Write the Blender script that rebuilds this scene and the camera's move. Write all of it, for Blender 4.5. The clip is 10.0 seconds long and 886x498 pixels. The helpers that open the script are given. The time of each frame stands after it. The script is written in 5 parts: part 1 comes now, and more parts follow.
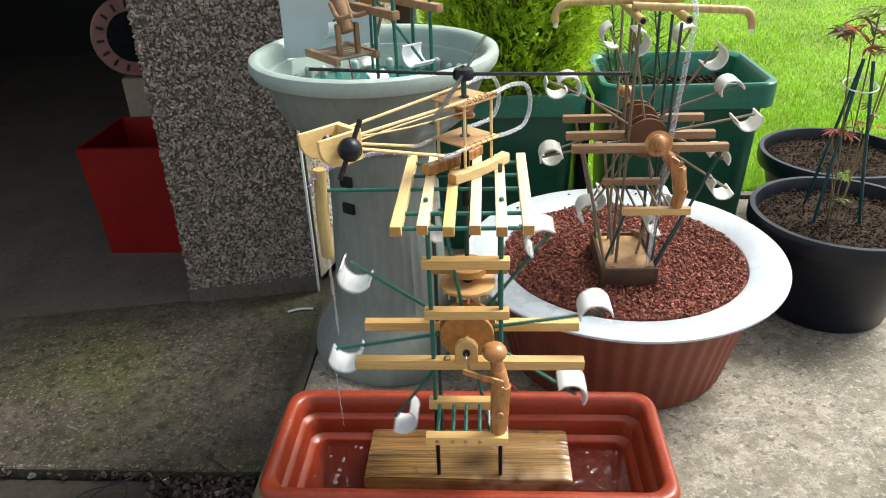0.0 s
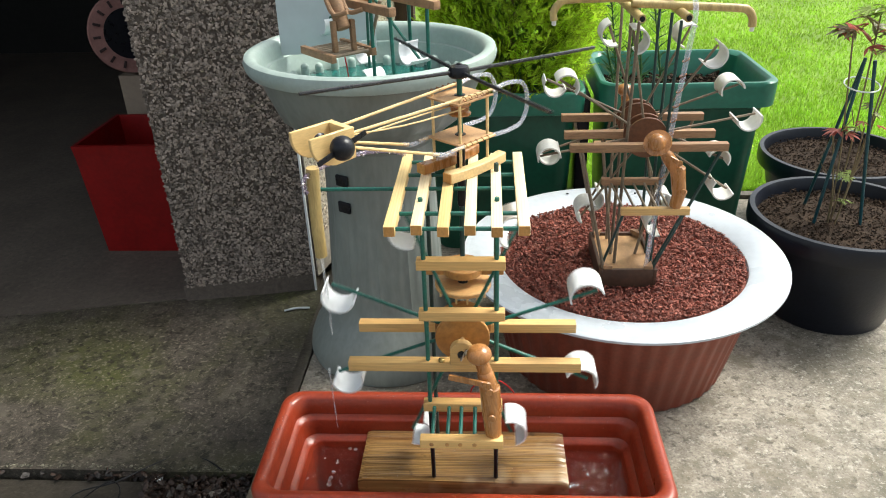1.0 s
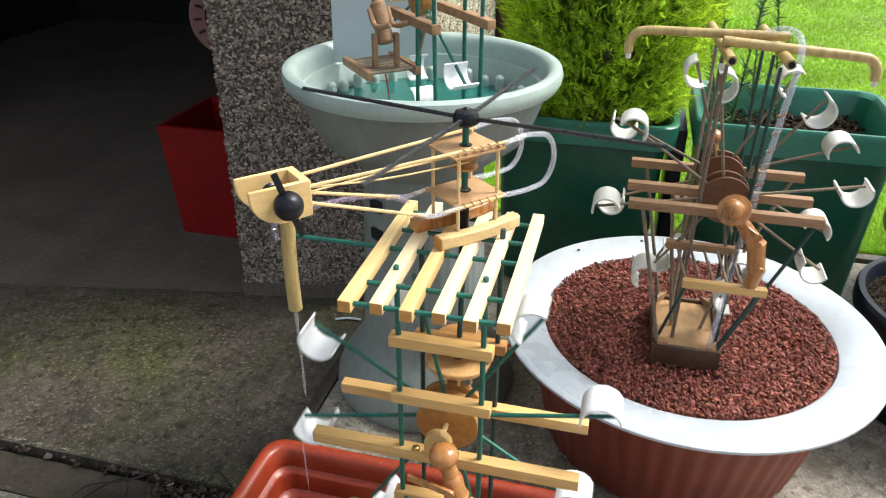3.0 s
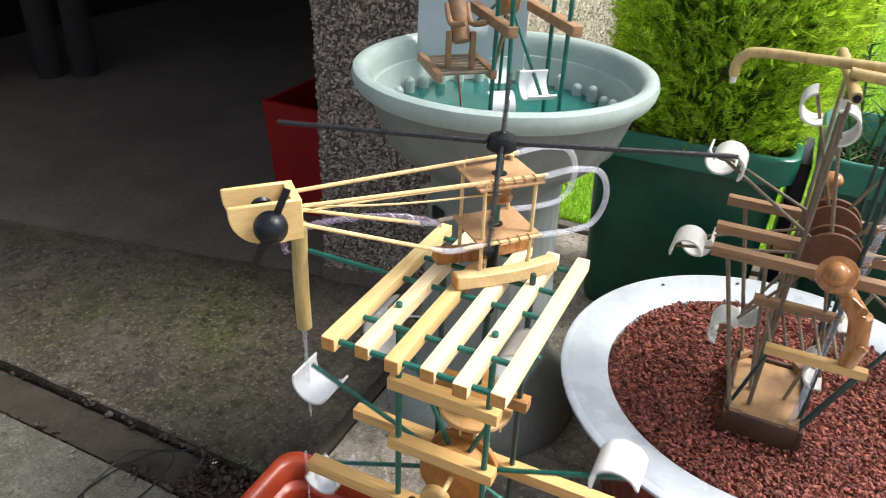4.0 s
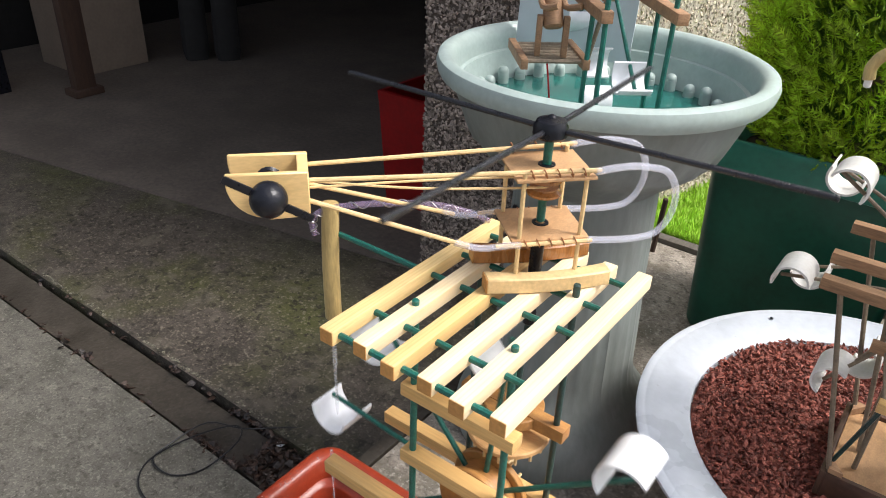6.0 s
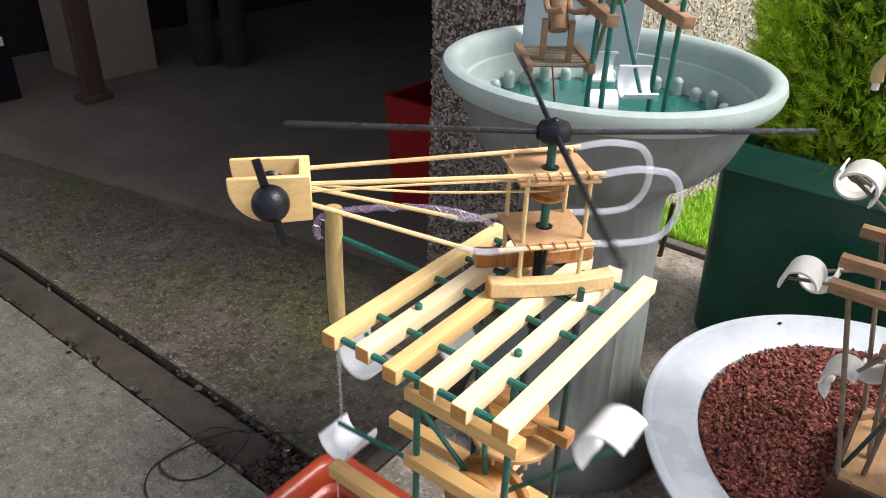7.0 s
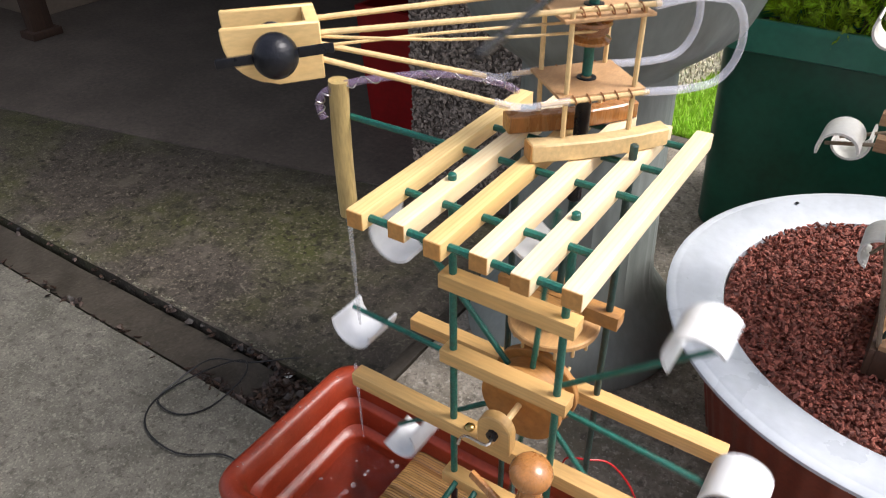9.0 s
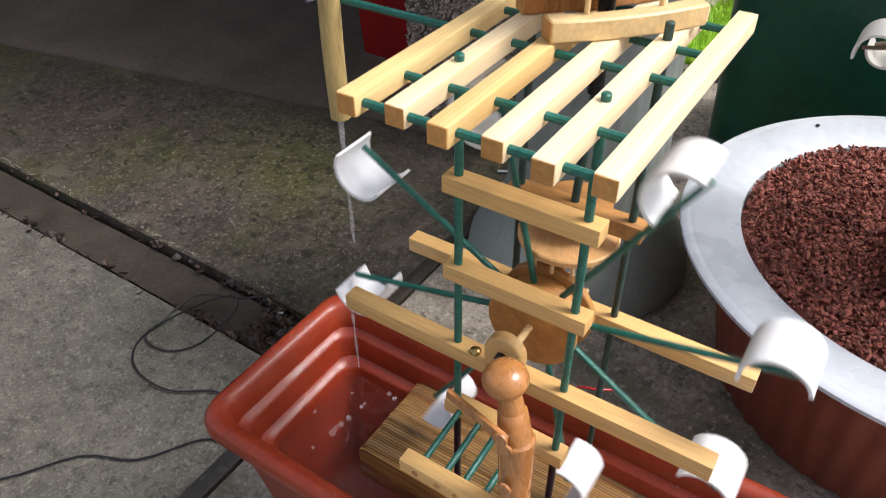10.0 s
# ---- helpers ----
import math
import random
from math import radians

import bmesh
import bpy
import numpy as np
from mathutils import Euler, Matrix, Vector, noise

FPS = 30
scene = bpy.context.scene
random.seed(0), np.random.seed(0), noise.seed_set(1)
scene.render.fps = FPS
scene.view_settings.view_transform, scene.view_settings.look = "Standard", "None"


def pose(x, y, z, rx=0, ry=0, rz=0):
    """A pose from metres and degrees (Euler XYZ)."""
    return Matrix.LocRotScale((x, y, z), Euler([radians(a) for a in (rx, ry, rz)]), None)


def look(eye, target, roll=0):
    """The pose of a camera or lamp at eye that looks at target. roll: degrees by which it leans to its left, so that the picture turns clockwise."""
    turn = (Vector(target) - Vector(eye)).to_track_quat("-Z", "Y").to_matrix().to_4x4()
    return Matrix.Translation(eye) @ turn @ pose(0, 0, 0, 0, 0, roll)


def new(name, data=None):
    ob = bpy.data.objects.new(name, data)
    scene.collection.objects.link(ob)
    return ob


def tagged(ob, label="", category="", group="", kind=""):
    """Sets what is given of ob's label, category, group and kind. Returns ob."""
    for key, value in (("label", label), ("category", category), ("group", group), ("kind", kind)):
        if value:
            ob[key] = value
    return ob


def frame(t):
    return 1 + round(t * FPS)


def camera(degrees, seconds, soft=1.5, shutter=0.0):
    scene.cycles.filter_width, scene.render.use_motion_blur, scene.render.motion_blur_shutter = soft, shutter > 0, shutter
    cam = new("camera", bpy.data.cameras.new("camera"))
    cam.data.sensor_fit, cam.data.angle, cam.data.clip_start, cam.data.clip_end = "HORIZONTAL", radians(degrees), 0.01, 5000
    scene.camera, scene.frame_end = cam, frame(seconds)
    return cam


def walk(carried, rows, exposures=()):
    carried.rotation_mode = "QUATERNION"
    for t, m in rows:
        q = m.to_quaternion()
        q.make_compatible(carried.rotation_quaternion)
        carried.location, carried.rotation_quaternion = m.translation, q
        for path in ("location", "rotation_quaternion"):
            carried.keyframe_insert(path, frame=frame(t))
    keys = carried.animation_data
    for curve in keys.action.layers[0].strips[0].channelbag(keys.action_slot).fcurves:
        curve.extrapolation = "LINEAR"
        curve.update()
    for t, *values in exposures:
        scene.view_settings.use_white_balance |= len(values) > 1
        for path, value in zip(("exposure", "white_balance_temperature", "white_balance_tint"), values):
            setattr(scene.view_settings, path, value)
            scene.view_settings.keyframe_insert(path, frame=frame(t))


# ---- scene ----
cam = camera(62.4, 10.0, soft=1.0, shutter=0.3)
PATH = [
    (0, (0.044, -0.71, 1.071), (-0.079, 1.049, 0.128), -2.2),
    (0.5, (0.047, -0.705, 1.068), (-0.083, 1.054, 0.125), -2.4),
    (1, (0.049, -0.698, 1.067), (-0.074, 1.059, 0.12), -2.0),
    (1.5, (0.047, -0.683, 1.068), (-0.06, 1.075, 0.12), -0.2),
    (2, (0.077, -0.655, 1.083), (-0.102, 1.089, 0.121), -0.8),
    (2.5, (0.118, -0.596, 1.076), (-0.175, 1.131, 0.11), -0.7),
    (4, (0.202, -0.413, 1.071), (-0.518, 1.163, 0.073), 2.3),
    (4.5, (0.215, -0.376, 1.054), (-0.629, 1.114, 0.021), 2.3),
    (5, (0.232, -0.353, 1.044), (-0.703, 1.098, 0.035), 2.1),
    (5.5, (0.235, -0.335, 1.034), (-0.755, 1.082, 0.027), 2.5),
    (7, (0.238, -0.324, 1.031), (-0.8, 1.072, 0.044), 1.9),
    (7.5, (0.225, -0.325, 1.02), (-0.787, 1.064, -0.003), 1.1),
    (8, (0.205, -0.329, 1.004), (-0.757, 1.072, -0.052), 0.4),
    (8.5, (0.195, -0.322, 0.983), (-0.739, 1.062, -0.117), 0.2),
    (9, (0.187, -0.318, 0.964), (-0.735, 1.036, -0.184), -0.9),
    (9.5, (0.175, -0.311, 0.939), (-0.718, 1.011, -0.267), -0.9),
    (10, (0.165, -0.297, 0.91), (-0.696, 0.991, -0.355), -0.7),
]
walk(cam, [(t, look(eye, target, roll)) for t, eye, target, roll in PATH], ((0.0, 0.92, 6650, 4), (2.5, 0.90, 6500, 5), (5.0, 0.82, 6450, 12), (10.0, 0.70, 6450, 14)))

# ---- world, sun, exposure ----
world = bpy.data.worlds.new("overcast_sky")
scene.world = world
world.use_nodes = True
wn = world.node_tree.nodes
sky = wn.new("ShaderNodeTexSky")
sky.sky_type = "NISHITA"
sky.sun_disc = False
sky.sun_elevation, sky.sun_rotation = radians(52), radians(60)
sky.air_density, sky.dust_density, sky.ozone_density = 1.0, 4.0, 1.0
wn["Background"].inputs["Strength"].default_value = 0.128
cloud = wn.new("ShaderNodeHueSaturation")
cloud.inputs["Saturation"].default_value = 0.45
world.node_tree.links.new(sky.outputs["Color"], cloud.inputs["Color"])
world.node_tree.links.new(cloud.outputs["Color"], wn["Background"].inputs["Color"])
sun = new("sun", bpy.data.lights.new("sun", "SUN"))
sun.data.energy, sun.data.angle, sun.data.color = 2.2, radians(22), (1.0, 0.97, 0.93)
sun.matrix_world = look((2.1, 1.25, 3.5), (0, 0.2, 0.3))


# ---- materials ----
def mat(name, col, rough=0.6, var=0.25, scale=40.0, bump=0.15, metal=0.0, col2=None, fine=6.0, spec=0.5, stretch=(1, 1, 1), island=0.0, rand=0.0, coat=0.0, patch=None, patch_amount=0.5, patch_scale=6.0, speck=None, transl=0.0, grain=None):
    """A surface with variation at two scales: broad patches and fine grain, with relief."""
    m = bpy.data.materials.new(name)
    m.use_nodes = True
    nt = m.node_tree
    n, l = nt.nodes, nt.links
    b = n["Principled BSDF"]
    tc = n.new("ShaderNodeTexCoord")
    mp = n.new("ShaderNodeMapping")
    mp.inputs["Scale"].default_value = stretch
    l.new(tc.outputs["Object"], mp.inputs["Vector"])
    big = n.new("ShaderNodeTexNoise")
    big.inputs["Scale"].default_value, big.inputs["Detail"].default_value = scale, 5
    small = n.new("ShaderNodeTexNoise")
    small.inputs["Scale"].default_value, small.inputs["Detail"].default_value = scale * fine, 4
    for t in (big, small):
        l.new(mp.outputs["Vector"], t.inputs["Vector"])
    mixn = n.new("ShaderNodeMix")
    mixn.data_type = "FLOAT"
    mixn.inputs[0].default_value = 0.45
    l.new(big.outputs["Fac"], mixn.inputs[2])
    l.new(small.outputs["Fac"], mixn.inputs[3])
    ramp = n.new("ShaderNodeValToRGB")
    c2 = col2 or [c * (1 - var) for c in col]
    c1 = [min(1, c * (1 + var * 0.6)) for c in col]
    ramp.color_ramp.elements[0].position, ramp.color_ramp.elements[1].position = 0.34, 0.64
    ramp.color_ramp.elements[0].color, ramp.color_ramp.elements[1].color = (*c2, 1), (*c1, 1)
    l.new(mixn.outputs[0], ramp.inputs["Fac"])
    out = ramp.outputs["Color"]
    if patch:
        pn = n.new("ShaderNodeTexNoise")
        pn.inputs["Scale"].default_value, pn.inputs["Detail"].default_value, pn.inputs["Roughness"].default_value = patch_scale, 6, 0.65
        l.new(mp.outputs["Vector"], pn.inputs["Vector"])
        pr = n.new("ShaderNodeMapRange")
        pr.inputs["From Min"].default_value, pr.inputs["From Max"].default_value, pr.inputs["To Max"].default_value = 0.47, 0.68, patch_amount
        l.new(pn.outputs["Fac"], pr.inputs["Value"])
        px = n.new("ShaderNodeMix")
        px.data_type = "RGBA"
        l.new(pr.outputs["Result"], px.inputs[0])
        l.new(out, px.inputs[6])
        px.inputs[7].default_value = (*patch, 1)
        out = px.outputs[2]
    if grain:
        axis, sc, tone, amount = grain
        wv = n.new("ShaderNodeTexWave")
        wv.bands_direction = axis
        wv.inputs["Scale"].default_value, wv.inputs["Distortion"].default_value, wv.inputs["Detail"].default_value, wv.inputs["Detail Scale"].default_value = sc, 3.5, 3, 0.6
        l.new(mp.outputs["Vector"], wv.inputs["Vector"])
        gr = n.new("ShaderNodeMapRange")
        gr.inputs["From Min"].default_value, gr.inputs["From Max"].default_value, gr.inputs["To Max"].default_value = 0.55, 0.95, amount
        l.new(wv.outputs["Fac"], gr.inputs["Value"])
        gx = n.new("ShaderNodeMix")
        gx.data_type = "RGBA"
        l.new(gr.outputs["Result"], gx.inputs[0])
        l.new(out, gx.inputs[6])
        gx.inputs[7].default_value = (*tone, 1)
        out = gx.outputs[2]
    for sc, at, tone, amount in speck or ():
        vn = n.new("ShaderNodeTexNoise")
        vn.inputs["Scale"].default_value, vn.inputs["Detail"].default_value, vn.inputs["Roughness"].default_value = sc, 3, 0.6
        l.new(tc.outputs["Object"], vn.inputs["Vector"])
        vr = n.new("ShaderNodeMapRange")
        vr.inputs["From Min"].default_value, vr.inputs["From Max"].default_value, vr.inputs["To Max"].default_value = at, at + 0.09, amount
        l.new(vn.outputs["Fac"], vr.inputs["Value"])
        vx = n.new("ShaderNodeMix")
        vx.data_type = "RGBA"
        l.new(vr.outputs["Result"], vx.inputs[0])
        l.new(out, vx.inputs[6])
        vx.inputs[7].default_value = (*tone, 1)
        out = vx.outputs[2]
    if island or rand:
        src = n.new("ShaderNodeNewGeometry").outputs["Random Per Island"] if island else n.new("ShaderNodeObjectInfo").outputs["Random"]
        k = island or rand
        mr = n.new("ShaderNodeMapRange")
        mr.inputs["To Min"].default_value, mr.inputs["To Max"].default_value = 1 - k, 1 + k * 0.7
        l.new(src, mr.inputs["Value"])
        hs = n.new("ShaderNodeHueSaturation")
        l.new(mr.outputs["Result"], hs.inputs["Value"])
        l.new(out, hs.inputs["Color"])
        out = hs.outputs["Color"]
    l.new(out, b.inputs["Base Color"])
    rr = n.new("ShaderNodeMapRange")
    rr.inputs["To Min"].default_value, rr.inputs["To Max"].default_value = max(0.03, rough - 0.12), min(1, rough + 0.12)
    l.new(big.outputs["Fac"], rr.inputs["Value"])
    l.new(rr.outputs["Result"], b.inputs["Roughness"])
    b.inputs["Metallic"].default_value = metal
    b.inputs["Specular IOR Level"].default_value = spec
    b.inputs["Coat Weight"].default_value = coat
    if bump:
        bp = n.new("ShaderNodeBump")
        bp.inputs["Strength"].default_value, bp.inputs["Distance"].default_value = min(1, bump * 2), 0.0025
        l.new(mixn.outputs[0], bp.inputs["Height"])
        l.new(bp.outputs["Normal"], b.inputs["Normal"])
    if transl:
        tr = n.new("ShaderNodeBsdfTranslucent")
        l.new(out, tr.inputs["Color"])
        ms = n.new("ShaderNodeMixShader")
        ms.inputs[0].default_value = transl
        l.new(b.outputs[0], ms.inputs[1])
        l.new(tr.outputs[0], ms.inputs[2])
        l.new(ms.outputs[0], n["Material Output"].inputs["Surface"])
    return m


def clear_mat(name, col, rough=0.05, ior=1.33, alpha=0.25, wave=0.0, wave_scale=30):
    """Clear water or plastic: partly see-through with a glossy skin."""
    m = bpy.data.materials.new(name)
    m.use_nodes = True
    n, l = m.node_tree.nodes, m.node_tree.links
    b = n["Principled BSDF"]
    b.inputs["Base Color"].default_value = (*col, 1)
    b.inputs["Roughness"].default_value, b.inputs["IOR"].default_value = rough, ior
    b.inputs["Alpha"].default_value = alpha
    b.inputs["Specular IOR Level"].default_value = 1.0
    if wave:
        t = n.new("ShaderNodeTexNoise")
        t.inputs["Scale"].default_value, t.inputs["Detail"].default_value, t.inputs["Distortion"].default_value = wave_scale, 3, 0.6
        bp = n.new("ShaderNodeBump")
        bp.inputs["Strength"].default_value, bp.inputs["Distance"].default_value = wave, 0.01
        tc = n.new("ShaderNodeTexCoord")
        l.new(tc.outputs["Object"], t.inputs["Vector"])
        l.new(t.outputs["Fac"], bp.inputs["Height"])
        l.new(bp.outputs["Normal"], b.inputs["Normal"])
    return m


PINE = mat("pine_strip", (0.92, 0.785, 0.53), 0.40, 0.10, 16, 0.1, stretch=(6, 0.5, 6), rand=0.07, fine=5, patch=(0.84, 0.60, 0.28), patch_amount=0.45, patch_scale=7, spec=0.6, grain=("X", 18, (0.72, 0.46, 0.19), 0.25))
PINE_WARM = mat("amber_pine_strip", (0.80, 0.60, 0.28), 0.38, 0.16, 16, 0.1, stretch=(6, 0.5, 6), rand=0.08, fine=5, patch=(0.70, 0.43, 0.14), patch_amount=0.5, patch_scale=7, spec=0.6, grain=("X", 18, (0.58, 0.33, 0.11), 0.3))
# Darker for end grain and also for the shade on ends facing from the sun.
PINE_END_SHADE = mat("shaded_end_grain", (0.56, 0.28, 0.08), 0.55, 0.3, 60, 0.2, rand=0.15, patch=(0.42, 0.17, 0.04), patch_amount=0.5, patch_scale=60)
PINE_PLAIN = mat("planed_pine_box", (0.78, 0.54, 0.24), 0.4, 0.14, 30, 0.06, stretch=(1, 1, 4), patch=(0.66, 0.42, 0.16), patch_amount=0.4, patch_scale=22)
ROTOR = mat("glossy_black_stick", (0.008, 0.009, 0.013), 0.30, 0.4, 160, 0.3, patch=(0.02, 0.02, 0.026), patch_scale=60, spec=0.5)
FENCE = mat("dark_brown_timber", (0.06, 0.032, 0.02), 0.8, 0.35, 14, 0.3, stretch=(5, 5, 0.5))
# Side wall's mortar, paler than the front's: its sunlight is in the colour.
MORTAR_LIT = mat("sunlit_mortar", (0.50, 0.45, 0.37), 0.9, 0.25, 60, 0.5)
PINE_X = mat("pine_strip_across", (0.72, 0.45, 0.17), 0.42, 0.22, 16, 0.1, stretch=(0.5, 6, 6), rand=0.14, fine=5, patch=(0.50, 0.27, 0.08), patch_amount=0.5, patch_scale=8, grain=("Z", 16, (0.45, 0.23, 0.07), 0.16))
PLINTH = mat("weathered_pine_block", (0.31, 0.18, 0.062), 0.28, 0.85, 5, 0.6, stretch=(0.3, 7, 4), fine=5, patch=(0.12, 0.046, 0.013), patch_amount=0.9, patch_scale=4.0, grain=("Y", 16, (0.05, 0.020, 0.007), 0.7), speck=((9, 0.54, (0.44, 0.34, 0.21), 0.45), (13, 0.60, (0.11, 0.036, 0.010), 0.75), (10, 0.64, (0.075, 0.05, 0.07), 0.6), (60, 0.64, (0.03, 0.018, 0.01), 0.7)))
PLY = mat("thin_plywood", (0.52, 0.31, 0.15), 0.55, 0.2, 60, 0.08, stretch=(2, 1, 1), patch=(0.3, 0.15, 0.06), patch_scale=20)
VARNISH = mat("varnished_wood", (0.40, 0.17, 0.05), 0.28, 0.35, 25, 0.05, stretch=(5, 5, 1), coat=0.4)
CROWN = mat("plain_disc_wood", (0.62, 0.36, 0.15), 0.4, 0.2, 30, 0.08, stretch=(1, 4, 1), patch=(0.45, 0.22, 0.08), patch_amount=0.4, patch_scale=25)
DRUM = mat("drum_wood", (0.45, 0.22, 0.065), 0.4, 0.3, 30, 0.1, stretch=(1, 4, 1), patch=(0.2, 0.08, 0.03), patch_scale=25)
SKEWER = mat("bamboo_skewer", (0.74, 0.53, 0.26), 0.45, 0.2, 60, 0.05)
BAMBOO = mat("bamboo_cane", (0.50, 0.37, 0.15), 0.4, 0.3, 30, 0.08, stretch=(4, 4, 0.6), patch=(0.25, 0.13, 0.05), patch_scale=12)
GREEN = mat("green_stick", (0.008, 0.125, 0.095), 0.35, 0.4, 120, 0.25, rand=0.15)
DARKSTICK = mat("dark_stick", (0.015, 0.05, 0.045), 0.4, 0.4, 120, 0.2)
BLACK = mat("black_plastic", (0.008, 0.009, 0.013), 0.3, 0.4, 60, 0.15, patch=(0.013, 0.014, 0.02), patch_scale=30, spec=0.3)
PVC = mat("white_pvc", (0.80, 0.82, 0.84), 0.35, 0.06, 30, 0.03, patch=(0.6, 0.6, 0.58), patch_amount=0.25, patch_scale=40)
TERRA = mat("terracotta_plastic", (0.25, 0.031, 0.011), 0.33, 0.22, 30, 0.14, patch=(0.31, 0.054, 0.022), patch_amount=0.45, patch_scale=14, speck=((260, 0.67, (0.45, 0.25, 0.2), 0.4), (5, 0.56, (0.17, 0.022, 0.009), 0.5)))
BOWLRED = mat("brown_red_plastic", (0.22, 0.048, 0.026), 0.5, 0.25, 30, 0.1, patch=(0.17, 0.05, 0.032), patch_scale=12)
ALU = mat("white_enamel_rim", (0.55, 0.59, 0.64), 0.3, 0.10, 12, 0.04, patch=(0.36, 0.40, 0.45), patch_amount=0.6, patch_scale=7, speck=((160, 0.70, (0.25, 0.25, 0.25), 0.4),))
# Urn's outside, toned darker than its rim for the shade below the bowl.
URN_SHADED = mat("shaded_urn_plastic", (0.23, 0.258, 0.238), 0.42, 0.16, 20, 0.15, stretch=(1, 1, 0.3), patch=(0.14, 0.152, 0.135), patch_amount=0.55, patch_scale=9)
URNIN = mat("pale_green_plastic", (0.385, 0.47, 0.44), 0.42, 0.12, 25, 0.06, patch=(0.27, 0.345, 0.315), patch_amount=0.4, patch_scale=12)
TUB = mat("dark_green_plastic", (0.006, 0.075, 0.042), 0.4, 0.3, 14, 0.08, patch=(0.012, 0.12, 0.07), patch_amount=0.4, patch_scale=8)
# Same green as the tub, lightened to paint the sky's gleam on the rim.
TUBRIM_GLEAM = mat("sky_lit_green_rim", (0.022, 0.16, 0.105), 0.35, 0.2, 14, 0.08, patch=(0.05, 0.28, 0.19), patch_amount=0.4, patch_scale=10)
# Side wall's chips, lighter than the shaded front's; the sun on them is painted in.
CHIP_LIT = mat("sunlit_pebble_chip", (0.52, 0.44, 0.34), 0.65, 0.3, 120, 0.2, island=0.6, patch=(0.80, 0.75, 0.66), patch_amount=0.7, patch_scale=50)
FOAM = clear_mat("bubble_skin", (0.75, 0.70, 0.72), 0.03, 1.33, 0.14)
FLESHY = mat("dark_maple_leaf", (0.20, 0.19, 0.09), 0.5, 0.3, 50, 0.05, rand=0.3, transl=0.25)
POT = mat("charcoal_plastic", (0.006, 0.009, 0.017), 0.36, 0.3, 25, 0.12, patch=(0.014, 0.018, 0.03), patch_amount=0.4, spec=0.4)
SOIL = mat("potting_soil", (0.034, 0.022, 0.015), 0.95, 0.6, 60, 0.9, island=0.7, patch=(0.07, 0.048, 0.031), patch_scale=45, spec=0.15, speck=((220, 0.64, (0.26, 0.21, 0.14), 0.6),))
GRAVEL = mat("red_chip", (0.27, 0.078, 0.052), 0.7, 0.4, 160, 0.3, island=0.6)
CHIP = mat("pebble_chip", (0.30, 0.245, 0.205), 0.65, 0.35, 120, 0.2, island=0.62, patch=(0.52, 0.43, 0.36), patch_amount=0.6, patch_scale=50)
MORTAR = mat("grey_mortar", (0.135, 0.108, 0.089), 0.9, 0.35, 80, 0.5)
CONCRETE = mat("patio_concrete", (0.30, 0.265, 0.215), 0.75, 0.5, 24, 1.0, patch=(0.125, 0.112, 0.078), patch_amount=0.95, patch_scale=5, fine=8, speck=((95, 0.56, (0.47, 0.43, 0.36), 0.65), (60, 0.57, (0.085, 0.072, 0.054), 0.8), (16, 0.55, (0.15, 0.128, 0.09), 0.65), (210, 0.57, (0.10, 0.085, 0.065), 0.6), (230, 0.62, (0.60, 0.56, 0.50), 0.6)))
DRIVE = mat("driveway_concrete", (0.062, 0.052, 0.041), 0.55, 0.5, 26, 0.9, patch=(0.058, 0.064, 0.014), patch_amount=0.85, patch_scale=2.6, fine=9, speck=((130, 0.56, (0.17, 0.15, 0.11), 0.7), (60, 0.56, (0.018, 0.015, 0.010), 0.85), (12, 0.58, (0.115, 0.10, 0.075), 0.55), (22, 0.57, (0.020, 0.018, 0.012), 0.6), (85, 0.60, (0.15, 0.13, 0.095), 0.5)))
PAVE = mat("worn_path_concrete", (0.110, 0.103, 0.083), 0.65, 0.45, 34, 0.9, patch=(0.052, 0.050, 0.036), patch_amount=0.8, patch_scale=9, fine=8, speck=((190, 0.56, (0.22, 0.21, 0.175), 0.55), (85, 0.60, (0.24, 0.23, 0.19), 0.5), (45, 0.58, (0.036, 0.033, 0.024), 0.7), (140, 0.58, (0.03, 0.027, 0.02), 0.7)))
GUTTER = mat("wet_channel", (0.052, 0.044, 0.034), 0.42, 0.45, 20, 0.5, patch=(0.030, 0.025, 0.018), patch_amount=0.7, patch_scale=7, speck=((90, 0.60, (0.10, 0.09, 0.07), 0.5),))
GARAGE = mat("dry_garage_floor", (0.115, 0.094, 0.075), 0.7, 0.35, 8, 0.35, patch=(0.070, 0.057, 0.044), patch_amount=0.8, patch_scale=2.2, fine=8, speck=((60, 0.60, (0.165, 0.138, 0.11), 0.5), (130, 0.60, (0.045, 0.036, 0.027), 0.5)))
CRUST = mat("pale_slab_crust", (0.17, 0.16, 0.12), 0.9, 0.4, 80, 0.4, island=0.6)
DEBRIS = mat("wet_leaf_litter", (0.035, 0.018, 0.011), 0.5, 0.6, 60, 0.9, island=0.7)
BOARD = mat("grey_weathered_board", (0.13, 0.115, 0.095), 0.75, 0.4, 20, 0.5, stretch=(6, 0.6, 6))
RED = mat("red_planter", (0.22, 0.003, 0.003), 0.5, 0.2, 14, 0.08, spec=0.3)
GRASS = mat("lawn_grass", (0.38, 0.64, 0.055), 0.6, 0.3, 3, 0.4, island=0.3, patch=(0.54, 0.77, 0.11), patch_scale=2, fine=20, transl=0.4)
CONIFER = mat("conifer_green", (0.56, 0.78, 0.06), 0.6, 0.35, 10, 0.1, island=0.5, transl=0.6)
# Darker copy of the foliage green, for the shade deep between the sprays.
CONIFER_SHADE = mat("conifer_inner_shade", (0.11, 0.21, 0.018), 0.8, 0.4, 12, 0.2, island=0.4, transl=0.45)
